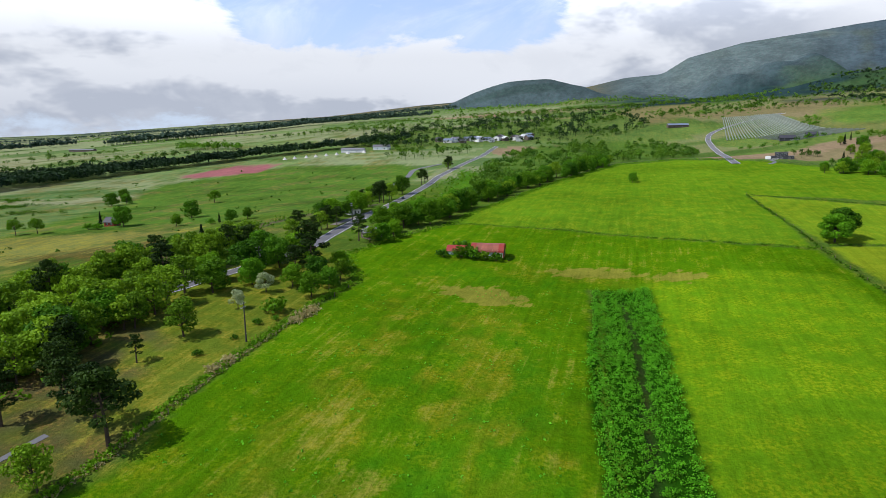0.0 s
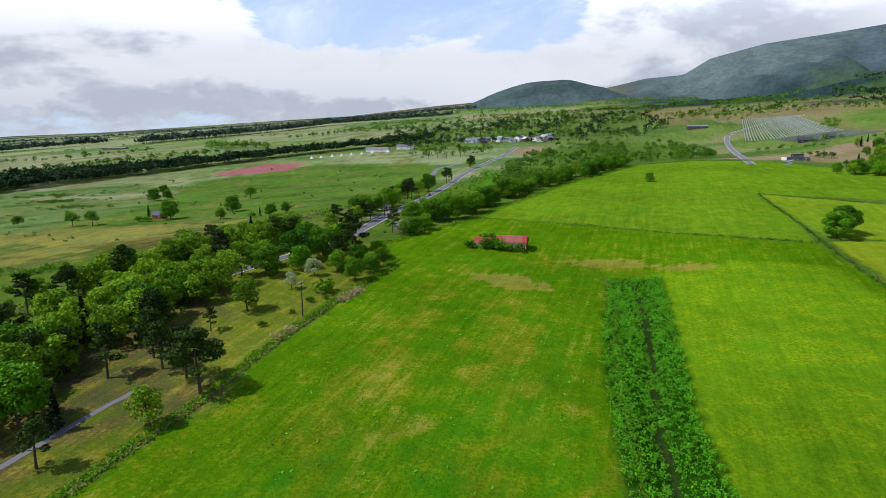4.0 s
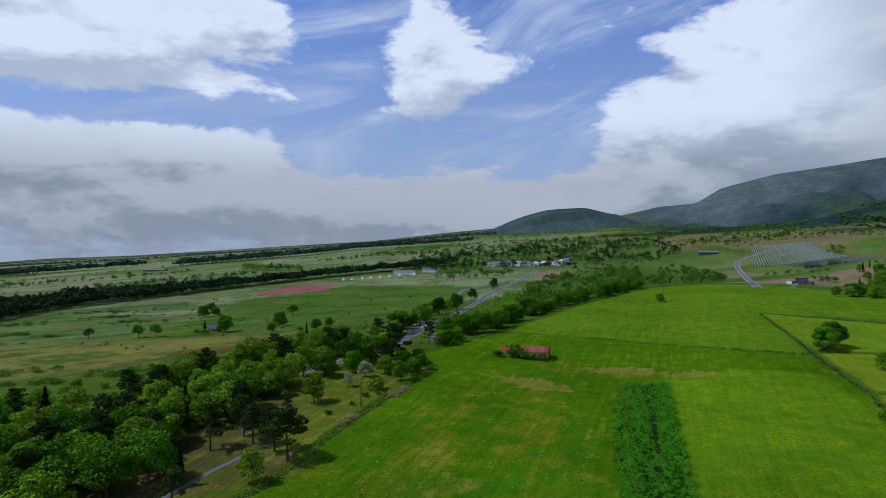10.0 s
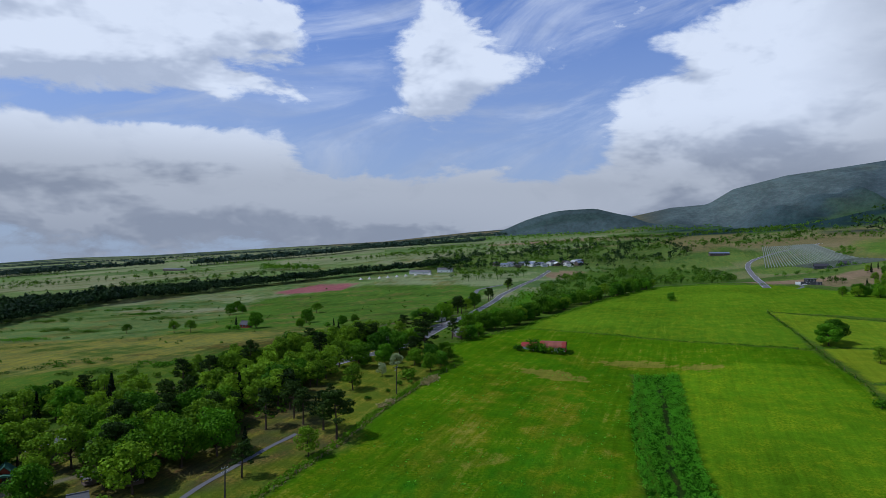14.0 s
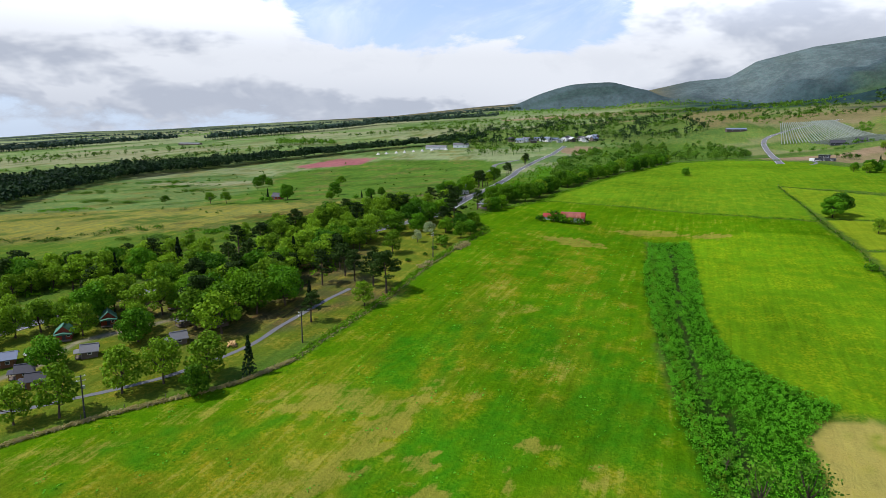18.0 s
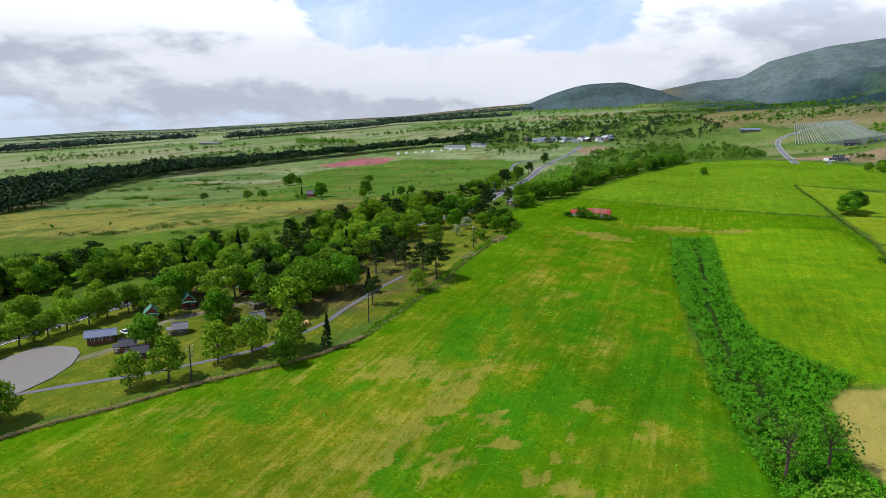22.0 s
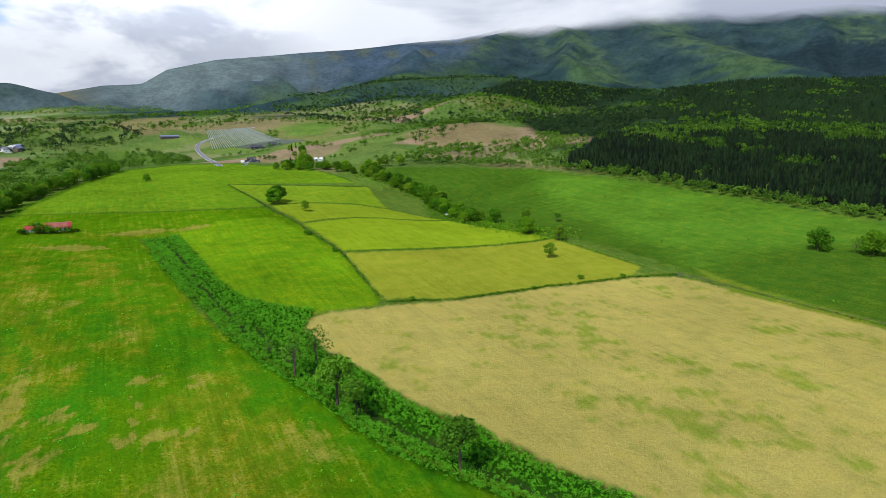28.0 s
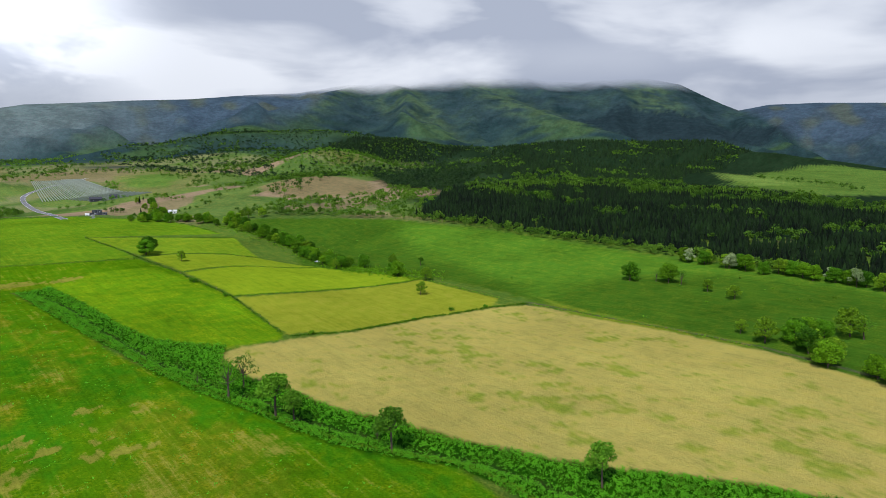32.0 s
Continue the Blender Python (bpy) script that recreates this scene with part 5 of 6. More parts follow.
KINDS = {
    "round": [broadleaf(1, 10, 4.8, 0.14, 14, LEAF_DEEP, "round dark green broadleaf tree beside the cabins", "oak_tree"), broadleaf(2, 10, 4.4, 0.14, 13, LEAF, "dense green broadleaf tree at the wood's edge", "oak_tree")],
    "leafy": [broadleaf(3, 10, 3.9, 0.18, 13, LEAF_LIGHT, "light green young broadleaf tree on the camp lawn", "birch_tree", per=50), broadleaf(4, 10, 3.5, 0.2, 12, LEAF_LIGHT, "slim green broadleaf tree in the camp wood", "birch_tree", per=52),
              broadleaf(5, 10, 4.1, 0.18, 13, LEAF_LIGHT, "airy light green tree in the camp wood", "birch_tree", per=48), broadleaf(6, 10, 3.7, 0.2, 12, LEAF_LIGHT, "pale green birch-like tree in the camp wood", "birch_tree", per=48)],
    "wide": [broadleaf(7, 10, 6.2, 0.20, 13, LEAF_DEEP, "broad spreading green tree standing alone in the field", "spreading_tree", stems=2, per=60, lump=0.66), broadleaf(8, 10, 5.6, 0.34, 12, LEAF, "flat-topped tree alone on the meadow", "spreading_tree", per=55, lump=0.7)],
    "ditch": [broadleaf(9, 10, 4.0, 0.46, 14, LEAF_DARK, "gnarled dark tree beside the overgrown ditch", "gnarled_tree", per=75, size=0.5, lump=0.72), broadleaf(10, 10, 3.2, 0.30, 9, LEAF_DARK, "thin half-bare tree beside the overgrown ditch", "gnarled_tree", per=20, size=0.45)],
    "pine": [pine(11, 10, 4.2, "dark pine with flat layers of needles"), pine(12, 10, 3.6, "leaning dark pine in the camp wood"), pine(13, 10, 4.6, "broad dark pine at the field's edge")],
    "spire": [spire(14, 10, 2.1, "narrow dark conifer in the camp wood"), spire(15, 10, 1.5, "slim pointed dark conifer")],
    "blossom": [broadleaf(16, 10, 4.2, 0.24, 9, BLOSSOM, "small tree covered in whitish blossom", "blossom_tree", per=48)],
    "shrub": [shrub(17, 2.0, 1.5, LEAF_DEEP, "dark green shrub in the grass"), shrub(18, 2.0, 1.7, LEAF, "green bush in the grass"), shrub(19, 2.0, 1.5, LEAF_LIGHT, "light green bush at the field's edge")],
}
used, chance = set(), random.Random(21)


def plant(kind, x, y, tall, which=None, group="", label=""):
    """Sets a tree of that height."""
    proto = KINDS[kind][which if which is not None else chance.randrange(len(KINDS[kind]))]
    s = tall / (2.0 if kind == "shrub" else 10.0)
    m = pose(x, y, ground_at(x, y), 0, 0, chance.uniform(0, 360)) @ Matrix.Diagonal((s * chance.uniform(0.92, 1.1), s * chance.uniform(0.92, 1.1), s, 1))
    if proto.name not in used:
        used.add(proto.name)
        proto.matrix_basis, ob = m, proto
    else:
        ob = proto.copy()
        scene.collection.objects.link(ob)
        ob.matrix_basis = m
        for c in proto.children:
            k = c.copy()
            scene.collection.objects.link(k)
            k.parent = ob
    if group or label:
        tagged(ob, label, "", group)
    return ob


# single trees: kind, variant, x, y, height
SINGLE = [
    ("round", 0, -143, 46, 9.5), ("round", 0, -128, 64, 10.5), ("leafy", 0, -132, 20, 10), ("leafy", 1, -123, 23, 12.8), ("leafy", 0, -114.5, 34, 12.5), ("leafy", 2, -106.5, 39, 12),
    ("leafy", 0, -96, 42, 12), ("round", 1, -95, 33.5, 8), ("spire", 0, -86, 44, 10.5), ("pine", 2, -61, 104, 14), ("pine", 0, -67, 111, 12), ("leafy", 1, -66, 91.5, 9), ("round", 1, -100, 85, 13),
    ("round", 0, -93, 92, 13.5), ("round", 1, -109, 75, 13.5), ("round", 0, -118, 86, 13), ("leafy", 2, -160, -2, 14.5), ("leafy", 0, -154.5, 3, 10.5), ("leafy", 0, -168, -8, 7), ("pine", 1, -75, 116, 11.5), ("pine", 0, -80, 122, 12), ("pine", 1, -86, 112, 12.5),
    ("spire", 0, -84, 90, 9), ("pine", 1, -80, 78, 9.5), ("pine", 0, -84, 130, 10),
    ("leafy", 0, -67, 153, 10.3), ("blossom", 0, -59, 172, 5.7), ("shrub", 1, -48, 169, 4.6), ("shrub", 0, -59, 141, 1.8), ("pine", 1, -72, 138, 6.5), ("shrub", 0, -53, 150, 1.4), ("shrub", 0, -50, 160, 2.0), ("shrub", 0, -47, 146, 1.6), ("shrub", 0, -46, 163, 1.5),
    ("pine", 0, -45, 208, 17), ("round", 1, -40, 182, 8), ("round", 0, -36, 190, 7), ("round", 1, -48, 192, 7.6), ("round", 0, -41, 198, 8.5), ("leafy", 1, -34, 200, 7.5), ("round", 0, -67, 206, 12.5), ("leafy", 2, -82, 170, 11.5), ("round", 1, -77, 200, 10),
    ("round", 0, -58, 215, 11), ("round", 1, -52, 222, 12), ("blossom", 0, -55, 187, 6.5), ("round", 0, -62, 196, 9), ("round", 1, -72, 188, 11), ("pine", 2, -50, 205, 10), ("round", 0, -66, 224, 12), ("round", 1, -36, 212, 7),
    ("wide", 1, -234, 336, 8.8), ("wide", 1, -222, 336, 8.6), ("wide", 1, -276, 348, 7.2), ("round", 0, -248, 463, 10), ("round", 1, -257, 500, 9), ("round", 0, -240, 470, 8), ("spire", 1, -198, 356, 8), ("round", 0, -178, 343, 11.5), ("shrub", 0, -196, 340, 4), ("shrub", 0, -190, 338, 4),
    ("round", 1, -142, 328, 6.5), ("round", 0, -148, 363, 10.5), ("wide", 1, -164, 445, 9), ("spire", 1, -119, 328, 5.5), ("round", 0, -113, 330, 6.8), ("round", 1, -107, 338, 6.4), ("shrub", 0, -123, 326, 3.5),
    ("round", 0, 121, 396, 6.4), ("wide", 0, 149, 232, 11), ("wide", 0, 157, 240, 11.5), ("leafy", 0, 153, 199, 7.6), ("leafy", 1, 202, 36, 8.6), ("round", 1, 243, 82, 11.5), ("round", 0, 248, 90, 10), ("leafy", 1, 240, 56, 10), ("ditch", 0, 285, 90, 7), ("leafy", 1, 283, 116, 9),
    ("round", 0, 288, -70, 12), ("round", 1, 288, -94, 12.5), ("ditch", 1, 285, -102, 10), ("ditch", 1, 290, -86, 9), ("leafy", 1, 273, -119, 8), ("leafy", 2, 260, -135, 8), ("leafy", 1, 198, -144, 7), ("leafy", 0, 187, -155, 11.5), ("leafy", 2, 208, -187, 13.5), ("ditch", 1, 206, -192, 12),
    ("ditch", 1, 21, -5, 14.5), ("ditch", 1, 31, -1, 13), ("ditch", 0, 20, -28, 14.5), ("ditch", 0, 21.5, -34.5, 10.5), ("ditch", 0, 23, -71, 13.5), ("ditch", 0, 36, -128, 12.2), ("ditch", 1, 22, 12.5, 5.2), ("ditch", 1, 28, -62, 6),
    ("shrub", 0, 118, 140, 3.2), ("shrub", 0, 110, 103, 2.4), ("shrub", 1, 95, 26, 2.0), ("shrub", 0, 180, 1, 2.4), ("shrub", 0, 196, -12, 2.0), ("shrub", 0, 150, 6, 1.8),
    ("round", 0, -25, 255, 8), ("pine", 1, -35, 255, 11), ("round", 1, -21, 262, 8), ("leafy", 1, -30, 251, 7.5), ("shrub", 0, 0, 233.2, 3.4), ("shrub", 1, 7, 233.5, 4.8), ("shrub", 0, 10.5, 232.6, 5.0), ("shrub", 2, 16, 231.4, 3.8), ("shrub", 0, 20, 230.4, 3.8), ("shrub", 1, 13, 232, 3.0), ("shrub", 0, 25, 232, 1.6), ("shrub", 0, -1, 236, 2.2), ("shrub", 0, 8, 241, 5.2),
]
for kind, which, x, y, tall in SINGLE:
    plant(kind, x, y, tall, which)


def scatter(loop, gap, seed, clear=()):
    """Places in a loop, roughly gap apart, clear of the lines given with their half widths."""
    r = np.random.default_rng(seed)
    lo, hi = np.min(loop, 0), np.max(loop, 0)
    x, y = np.meshgrid(np.arange(lo[0], hi[0], gap), np.arange(lo[1], hi[1], gap * 0.9))
    x, y = (x + r.uniform(-0.62, 0.62, x.shape) * gap + (np.arange(x.shape[0]) % 2)[:, None] * gap / 2).ravel(), (y + r.uniform(-0.62, 0.62, y.shape) * gap).ravel()
    ok = inside(x, y, [(float(a), float(b)) for a, b in loop]) > 0
    ok &= r.uniform(0, 1, x.shape) > 0.1
    for line, d in clear:
        ok &= off_line(x, y, line) > d
    return x[ok], y[ok]


taken = np.array([(x, y) for _, _, x, y, _ in SINGLE] + [(c[0], c[1]) for c in CABINS] + [(-162, 48)])
CAMP = [(-214, 52), (-186, 80), (-152, 122), (-112, 172), (-88, 205), (-76, 178), (-84, 150), (-86, 126), (-94, 104), (-106, 96), (-120, 100), (-134, 104), (-150, 92), (-166, 90), (-176, 70), (-186, 52)]
BEYOND = [(-262, 70), (-222, 95), (-172, 120), (-140, 150), (-92, 205), (-66, 236), (-78, 248), (-100, 238), (-114, 208), (-130, 184), (-150, 158), (-196, 130), (-250, 112), (-300, 100)]
CABIN_YARD = [(-176, 70), (-166, 90), (-150, 92), (-134, 104), (-120, 100), (-106, 96), (-98, 84), (-104, 68), (-124, 66), (-142, 68), (-160, 62)]
for loop, gap, seed, dark_ in ((CABIN_YARD, 9.0, 33, 0.3), (CAMP, 6.8, 31, 0.27), (BEYOND, 6.8, 32, 0.22)):
    for x, y in zip(*scatter(loop, gap, seed, ((MAIN_ROAD, 6.5), (CABIN_PATH, 3.0), (CAMP_PATH, 3.5), (DIRT_TRACK, 4.5)))):
        if np.hypot(taken[:, 0] - x, taken[:, 1] - y).min() < 4.8:
            continue
        k = chance.random()
        dark = 0.44 if x > -112 and y < 140 and loop is CAMP else dark_
        kind = "pine" if k < dark * 0.75 else "spire" if k < dark else "round" if k < dark + 0.10 else "leafy"
        plant(kind, x, y, chance.uniform(9.5, 13.5) * (1.08 if kind == "pine" else 1.0), None, "camp wood")
# trees lining the road and the creek
for line, gap, kinds, lo, hi, wob, seed in (
        ([(-42, 318), (-30, 372), (-18, 440), (-6, 520), (12, 600)], 7.0, ("pine", "pine", "round", "leafy"), 9, 14, 5.0, 41),
        ([(-60, 262), (-56, 300), (-48, 340), (-40, 390)], 8.0, ("pine", "round", "leafy"), 8, 13, 6.0, 42),
        ([(-24, 268), (-6, 300), (10, 325), (30, 358), (56, 400), (80, 440), (112, 495), (150, 560)], 5.0, ("round", "leafy", "round", "round"), 7, 12, 7.0, 43),
        ([(262, 425), (288, 380), (300, 330), (298, 280), (293, 235), (284, 195), (262, 140)], 3.4, ("round", "round", "leafy", "round"), 6, 11, 9.0, 44),
        ([(300, 330), (330, 345), (360, 330)], 9.0, ("round", "leafy"), 8, 11, 5.0, 45),
        ([(300, -210), (318, -165), (340, -118), (352, -85)], 5.5, ("round", "leafy", "blossom", "round", "leafy", "round"), 8, 11, 5.0, 46),
        ([(204, -172), (180, -172), (158, -182), (148, -205), (140, -235)], 5.5, ("round", "round", "leafy"), 8, 11, 6.0, 47),
        ([(-140, 156), (-132, 178), (-122, 196), (-116, 222), (-108, 246), (-104, 268)], 8.0, ("shrub", "round", "leafy", "shrub"), 4, 8, 4.0, 48),
        ([(-175, 160), (-165, 175), (-150, 195), (-135, 215)], 7.0, ("leafy", "round", "shrub"), 5, 8, 6.0, 49),
        ([(-213, 3), (-191, 37), (-174, 63), (-160, 84)], 6.2, ("leafy",), 8, 11, 2.0, 51),
        ([(320, 470), (345, 520), (372, 560), (400, 620)], 14.0, ("round", "leafy", "spire"), 7, 11, 9.0, 50)):
    rr, p = random.Random(seed), np.array(line, float)
    d = np.r_[0, np.cumsum(np.hypot(*np.diff(p, axis=0).T))]
    s = 0.0
    while s < d[-1]:
        kind = rr.choice(kinds)
        x, y = np.interp(s, d, p[:, 0]) + rr.uniform(-wob, wob), np.interp(s, d, p[:, 1]) + rr.uniform(-wob, wob)
        if off_line(np.array(x), np.array(y), MAIN_ROAD) > 5:
            plant(kind, x, y, rr.uniform(lo, hi) * (0.45 if kind == "shrub" else 1.0))
        s += gap * rr.uniform(0.6, 1.3)


def far_wood(name, label, x, y, low, high, leaf, sharp, seed, cards=34, big=1.9):
    """A wood too far off to count: one mesh of many small trees, each with a tone of its own."""
    r = np.random.default_rng(seed)
    n = len(x)
    h, z = r.uniform(low, high, n) * np.clip(1 + 0.22 * wave(x, y, 60, seed), 0.6, 1.3), land(x, y)
    each = r.normal(0, 0.20, n) + 0.22 * wave(x, y, 90, seed + 1)
    if sharp:
        # uneven tiers of branches, one above the other
        vs, fs = [], []
        for tier, (base, top, wide) in enumerate(((0.04, 0.58, 0.24), (0.30, 0.80, 0.18), (0.54, 1.0, 0.12))):
            a = np.arange(6) * math.pi / 3 + r.uniform(0, 1, (n, 1))
            k = (h * wide)[:, None] * r.uniform(0.65, 1.3, (n, 6))
            zz = (z + h * base)[:, None] + h[:, None] * r.uniform(-0.05, 0.05, (n, 6))
            ring = np.stack([x[:, None] + k * np.cos(a), y[:, None] + k * np.sin(a), zz], -1)
            tip = np.stack([x + r.normal(0, 0.15, n), y + r.normal(0, 0.15, n), z + h * top], -1)[:, None]
            vs.append(np.concatenate([ring, tip], 1))
            at = (np.arange(n) * 21 + tier * 7)[:, None, None]
            fs.append(at + np.array([(i, (i + 1) % 6, 6) for i in range(6)])[None])
        v, f = np.concatenate(vs, 1).reshape(-1, 3), np.concatenate(fs, 1).reshape(-1, 3)
        tone = np.repeat(each, 21)
    else:
        # four lumps to a crown, leafy pieces over their upper sides
        i, j = np.repeat(np.arange(n), cards), np.tile(np.arange(cards) % 4, n)
        turn, off = r.uniform(0, 6.283, (n, 4)), r.uniform(0.12, 0.27, (n, 4)) * [0.3, 1, 1, 1]
        lift, fat = r.uniform(0.42, 0.60, (n, 4)) + [0.14, 0, 0, 0], r.uniform(0.20, 0.30, (n, 4))
        d = r.normal(0, 1, (n * cards, 3))
        d /= np.linalg.norm(d, axis=1)[:, None]
        d[:, 2] = np.abs(d[:, 2]) * 1.25 - 0.3
        hi, rad = h[i], (fat[i, j] * h[i] * r.uniform(0.75, 1.08, len(i)))[:, None]
        at = np.stack([x[i] + off[i, j] * hi * np.cos(turn[i, j]), y[i] + off[i, j] * hi * np.sin(turn[i, j]), z[i] + lift[i, j] * hi], 1) + d * rad
        v, f = sprays(r, at, d, big * hi / 10, 0.3, 0.85)
        tone = np.repeat(each[i], 4)
        tr = [tube([(a, b2, c - 0.5), (a, b2, c + hh * 0.5)], [0.02 * hh, 0.012 * hh], 4) for a, b2, c, hh in list(zip(x, y, z, h))[:300]]
        nv = len(v)
        v, f = merge([(v, f)] + tr)
        tone = np.r_[tone, np.full(len(v) - nv, -0.3)]
    data = mesh_of(name, v, f)
    data.attributes.new("tone", 'FLOAT', 'POINT').data.foreach_set("value", tone.astype(np.float32))
    return tagged(part(name, data, leaf), label, "wood", kind="stuff")


BELT = [(-430, 306), (-408, 338), (-436, 436), (-441, 560), (-345, 686), (-213, 806), (-43, 917), (-50, 938), (-225, 838), (-370, 728), (-470, 690), (-545, 600), (-570, 480), (-620, 400), (-540, 290)]
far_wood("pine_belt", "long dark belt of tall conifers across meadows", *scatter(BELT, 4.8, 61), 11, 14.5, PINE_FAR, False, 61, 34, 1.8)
VILLAGE_WOOD = [(-60, 812), (0, 838), (60, 880), (150, 915), (240, 900), (330, 1000), (330, 1180), (99, 1180), (-130, 1080), (-130, 890)]
fx, fy = scatter(VILLAGE_WOOD, 8.5, 62, ((VILLAGE_STREET, 17.0),))
keep = wave(fx * 0.6, fy * 1.3, 80, 60) + 0.6 * wave(fx, fy, 26, 59) > np.where(fy > 960, 0.25, -0.1)
far_wood("village_wood", "green trees round the distant village", fx[keep], fy[keep], 5, 11, WOODS, False, 62, 60, 1.3)
fx, fy = scatter(VILLAGE_WOOD, 13, 63, ((VILLAGE_STREET, 14.0),))
keep = wave(fx, fy, 90, 58) > 0.25
far_wood("village_conifers", "dark conifers round the distant village", fx[keep], fy[keep], 9, 16, PINE_FAR, False, 63, 50, 1.5)
fx, fy = scatter([(-70, 862), (-10, 868), (60, 876), (150, 890), (190, 880), (190, 900), (60, 892), (-70, 880)], 9, 57, ((VILLAGE_STREET, 9.0),))
far_wood("village_gardens", "dark garden trees in front of the village", fx, fy, 5, 10, PINE_FAR, False, 57, 50, 1.4)
SLOPE_WOOD = [(10, 345), (36, 372), (80, 450), (150, 572), (215, 605), (262, 640), (300, 740), (318, 850), (250, 905), (130, 850), (90, 760), (50, 640), (38, 560), (30, 480), (20, 420)]
fx, fy = scatter(SLOPE_WOOD, 5.4, 64, ((MAIN_ROAD, 20.0), (HILL_ROAD, 12.0)))
rim_d = off_line(fx, fy, [(10, 345), (36, 372), (80, 450), (150, 572), (215, 605), (262, 640)])
keep = wave(fx * 1.2, fy * 0.8, 75, 69) + 0.7 * wave(fx, fy, 24, 70) + np.clip(0.9 - rim_d / 26, -0.3, 0.9) > 0.16
pale = wave(fx, fy, 45, 72) + 0.5 * wave(fx, fy, 15, 73) > 0.0
far_wood("slope_wood", "bushy green wood below the field's crest", fx[keep & ~pale], fy[keep & ~pale], 4, 11, WOODS, False, 64, 90, 1.25)
far_wood("slope_thicket", "light green young trees below the field's crest", fx[keep & pale], fy[keep & pale], 3.5, 10, WOODS_LIGHT, False, 74, 90, 1.25)
FIR_WOOD = [(436, 196), (422, 100), (402, 9), (370, -88), (337, -165), (312, -210), (296, -300), (330, -470), (560, -430), (740, -260), (900, -20), (940, 200), (780, 270), (610, 268), (520, 215)]
fx, fy = scatter(FIR_WOOD, 4.3, 65)
keep = wave(fx, fy, 170, 66) + 0.5 * wave(fx, fy, 50, 67) + np.clip((360 - np.hypot(fx - 330, fy - 60)) / 200, -0.5, 0.6) > -0.34
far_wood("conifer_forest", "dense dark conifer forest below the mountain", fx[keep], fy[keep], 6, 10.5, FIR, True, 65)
# broadleaf belts along the forest's upper side and between the pastures below the tan hill
for k, (loop, gap, lo, hi, leaf) in enumerate((
        ([(590, 205), (680, 250), (830, 250), (860, 120), (860, 0), (850, -110), (800, -190), (770, -150), (800, -20), (790, 100), (740, 190), (620, 175)], 7.0, 7, 12, WOODS),
        ([(640, 260), (760, 300), (900, 280), (960, 180), (980, 20), (930, 10), (900, 150), (830, 240)], 9.0, 7, 13, WOODS),
        ([(360, 372), (440, 395), (520, 330), (590, 345), (640, 380), (610, 275), (520, 222), (440, 200), (410, 262)], 6.5, 4, 9, WOODS),
        ([(640, 380), (700, 450), (800, 520), (860, 600), (1000, 560), (1150, 640), (1250, 600), (1000, 420), (850, 330), (640, 290)], 6.5, 6, 10, PINE_FAR),
        ([(470, 560), (520, 620), (600, 640), (700, 700), (760, 660), (700, 560), (640, 540), (560, 560), (500, 520)], 8.0, 4, 9, WOODS),
        ([(760, 690), (830, 600), (960, 590), (1060, 680), (1060, 820), (960, 880), (830, 850)], 9.0, 4, 9, WOODS_LIGHT),
        ([(1000, 900), (1180, 760), (1300, 700), (1230, 980), (1100, 1100), (940, 1000)], 10.0, 6, 11, WOODS))):
    bx2, by2 = scatter(loop, gap, 200 + k)
    some = wave(bx2, by2, 70, 210 + k) + 0.6 * wave(bx2, by2, 28, 220 + k) > (-0.45, -0.2, -0.5, -0.8, -0.1, -0.3, -0.4)[k]
    far_wood("broadleaf_belt", "mixed green broadleaf trees and bushes on the foothills", bx2[some], by2[some], lo, hi, leaf, False, 230 + k, 46, 1.7)
dx3, dy3 = scatter([(1440 + 250 * math.cos(a), 920 + 215 * math.sin(a)) for a in np.linspace(0, 5.9, 14)], 7.5, 240)
ride = np.abs((dx3 - 1343) * 0.8 - (dy3 - 689) * 0.6) > 16
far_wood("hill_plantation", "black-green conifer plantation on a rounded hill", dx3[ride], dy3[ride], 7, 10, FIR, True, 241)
far_wood("mixed_forest", "lighter broadleaf stands within the conifer forest", fx[~keep][::3], fy[~keep][::3], 6, 11, WOODS, False, 67, 60, 1.4)
rim = [(350, 372), (380, 300), (408, 232), (424, 190), (414, 100), (392, 9), (360, -88), (328, -165)]
rx_, ry_ = scatter([(a - 5, b2) for a, b2 in rim] + [(a + 14, b2) for a, b2 in rim[::-1]], 5.0, 68)
far_wood("forest_edge", "green broadleaf trees along the forest's edge", rx_, ry_, 4, 9, WOODS, False, 68, 90, 1.2)
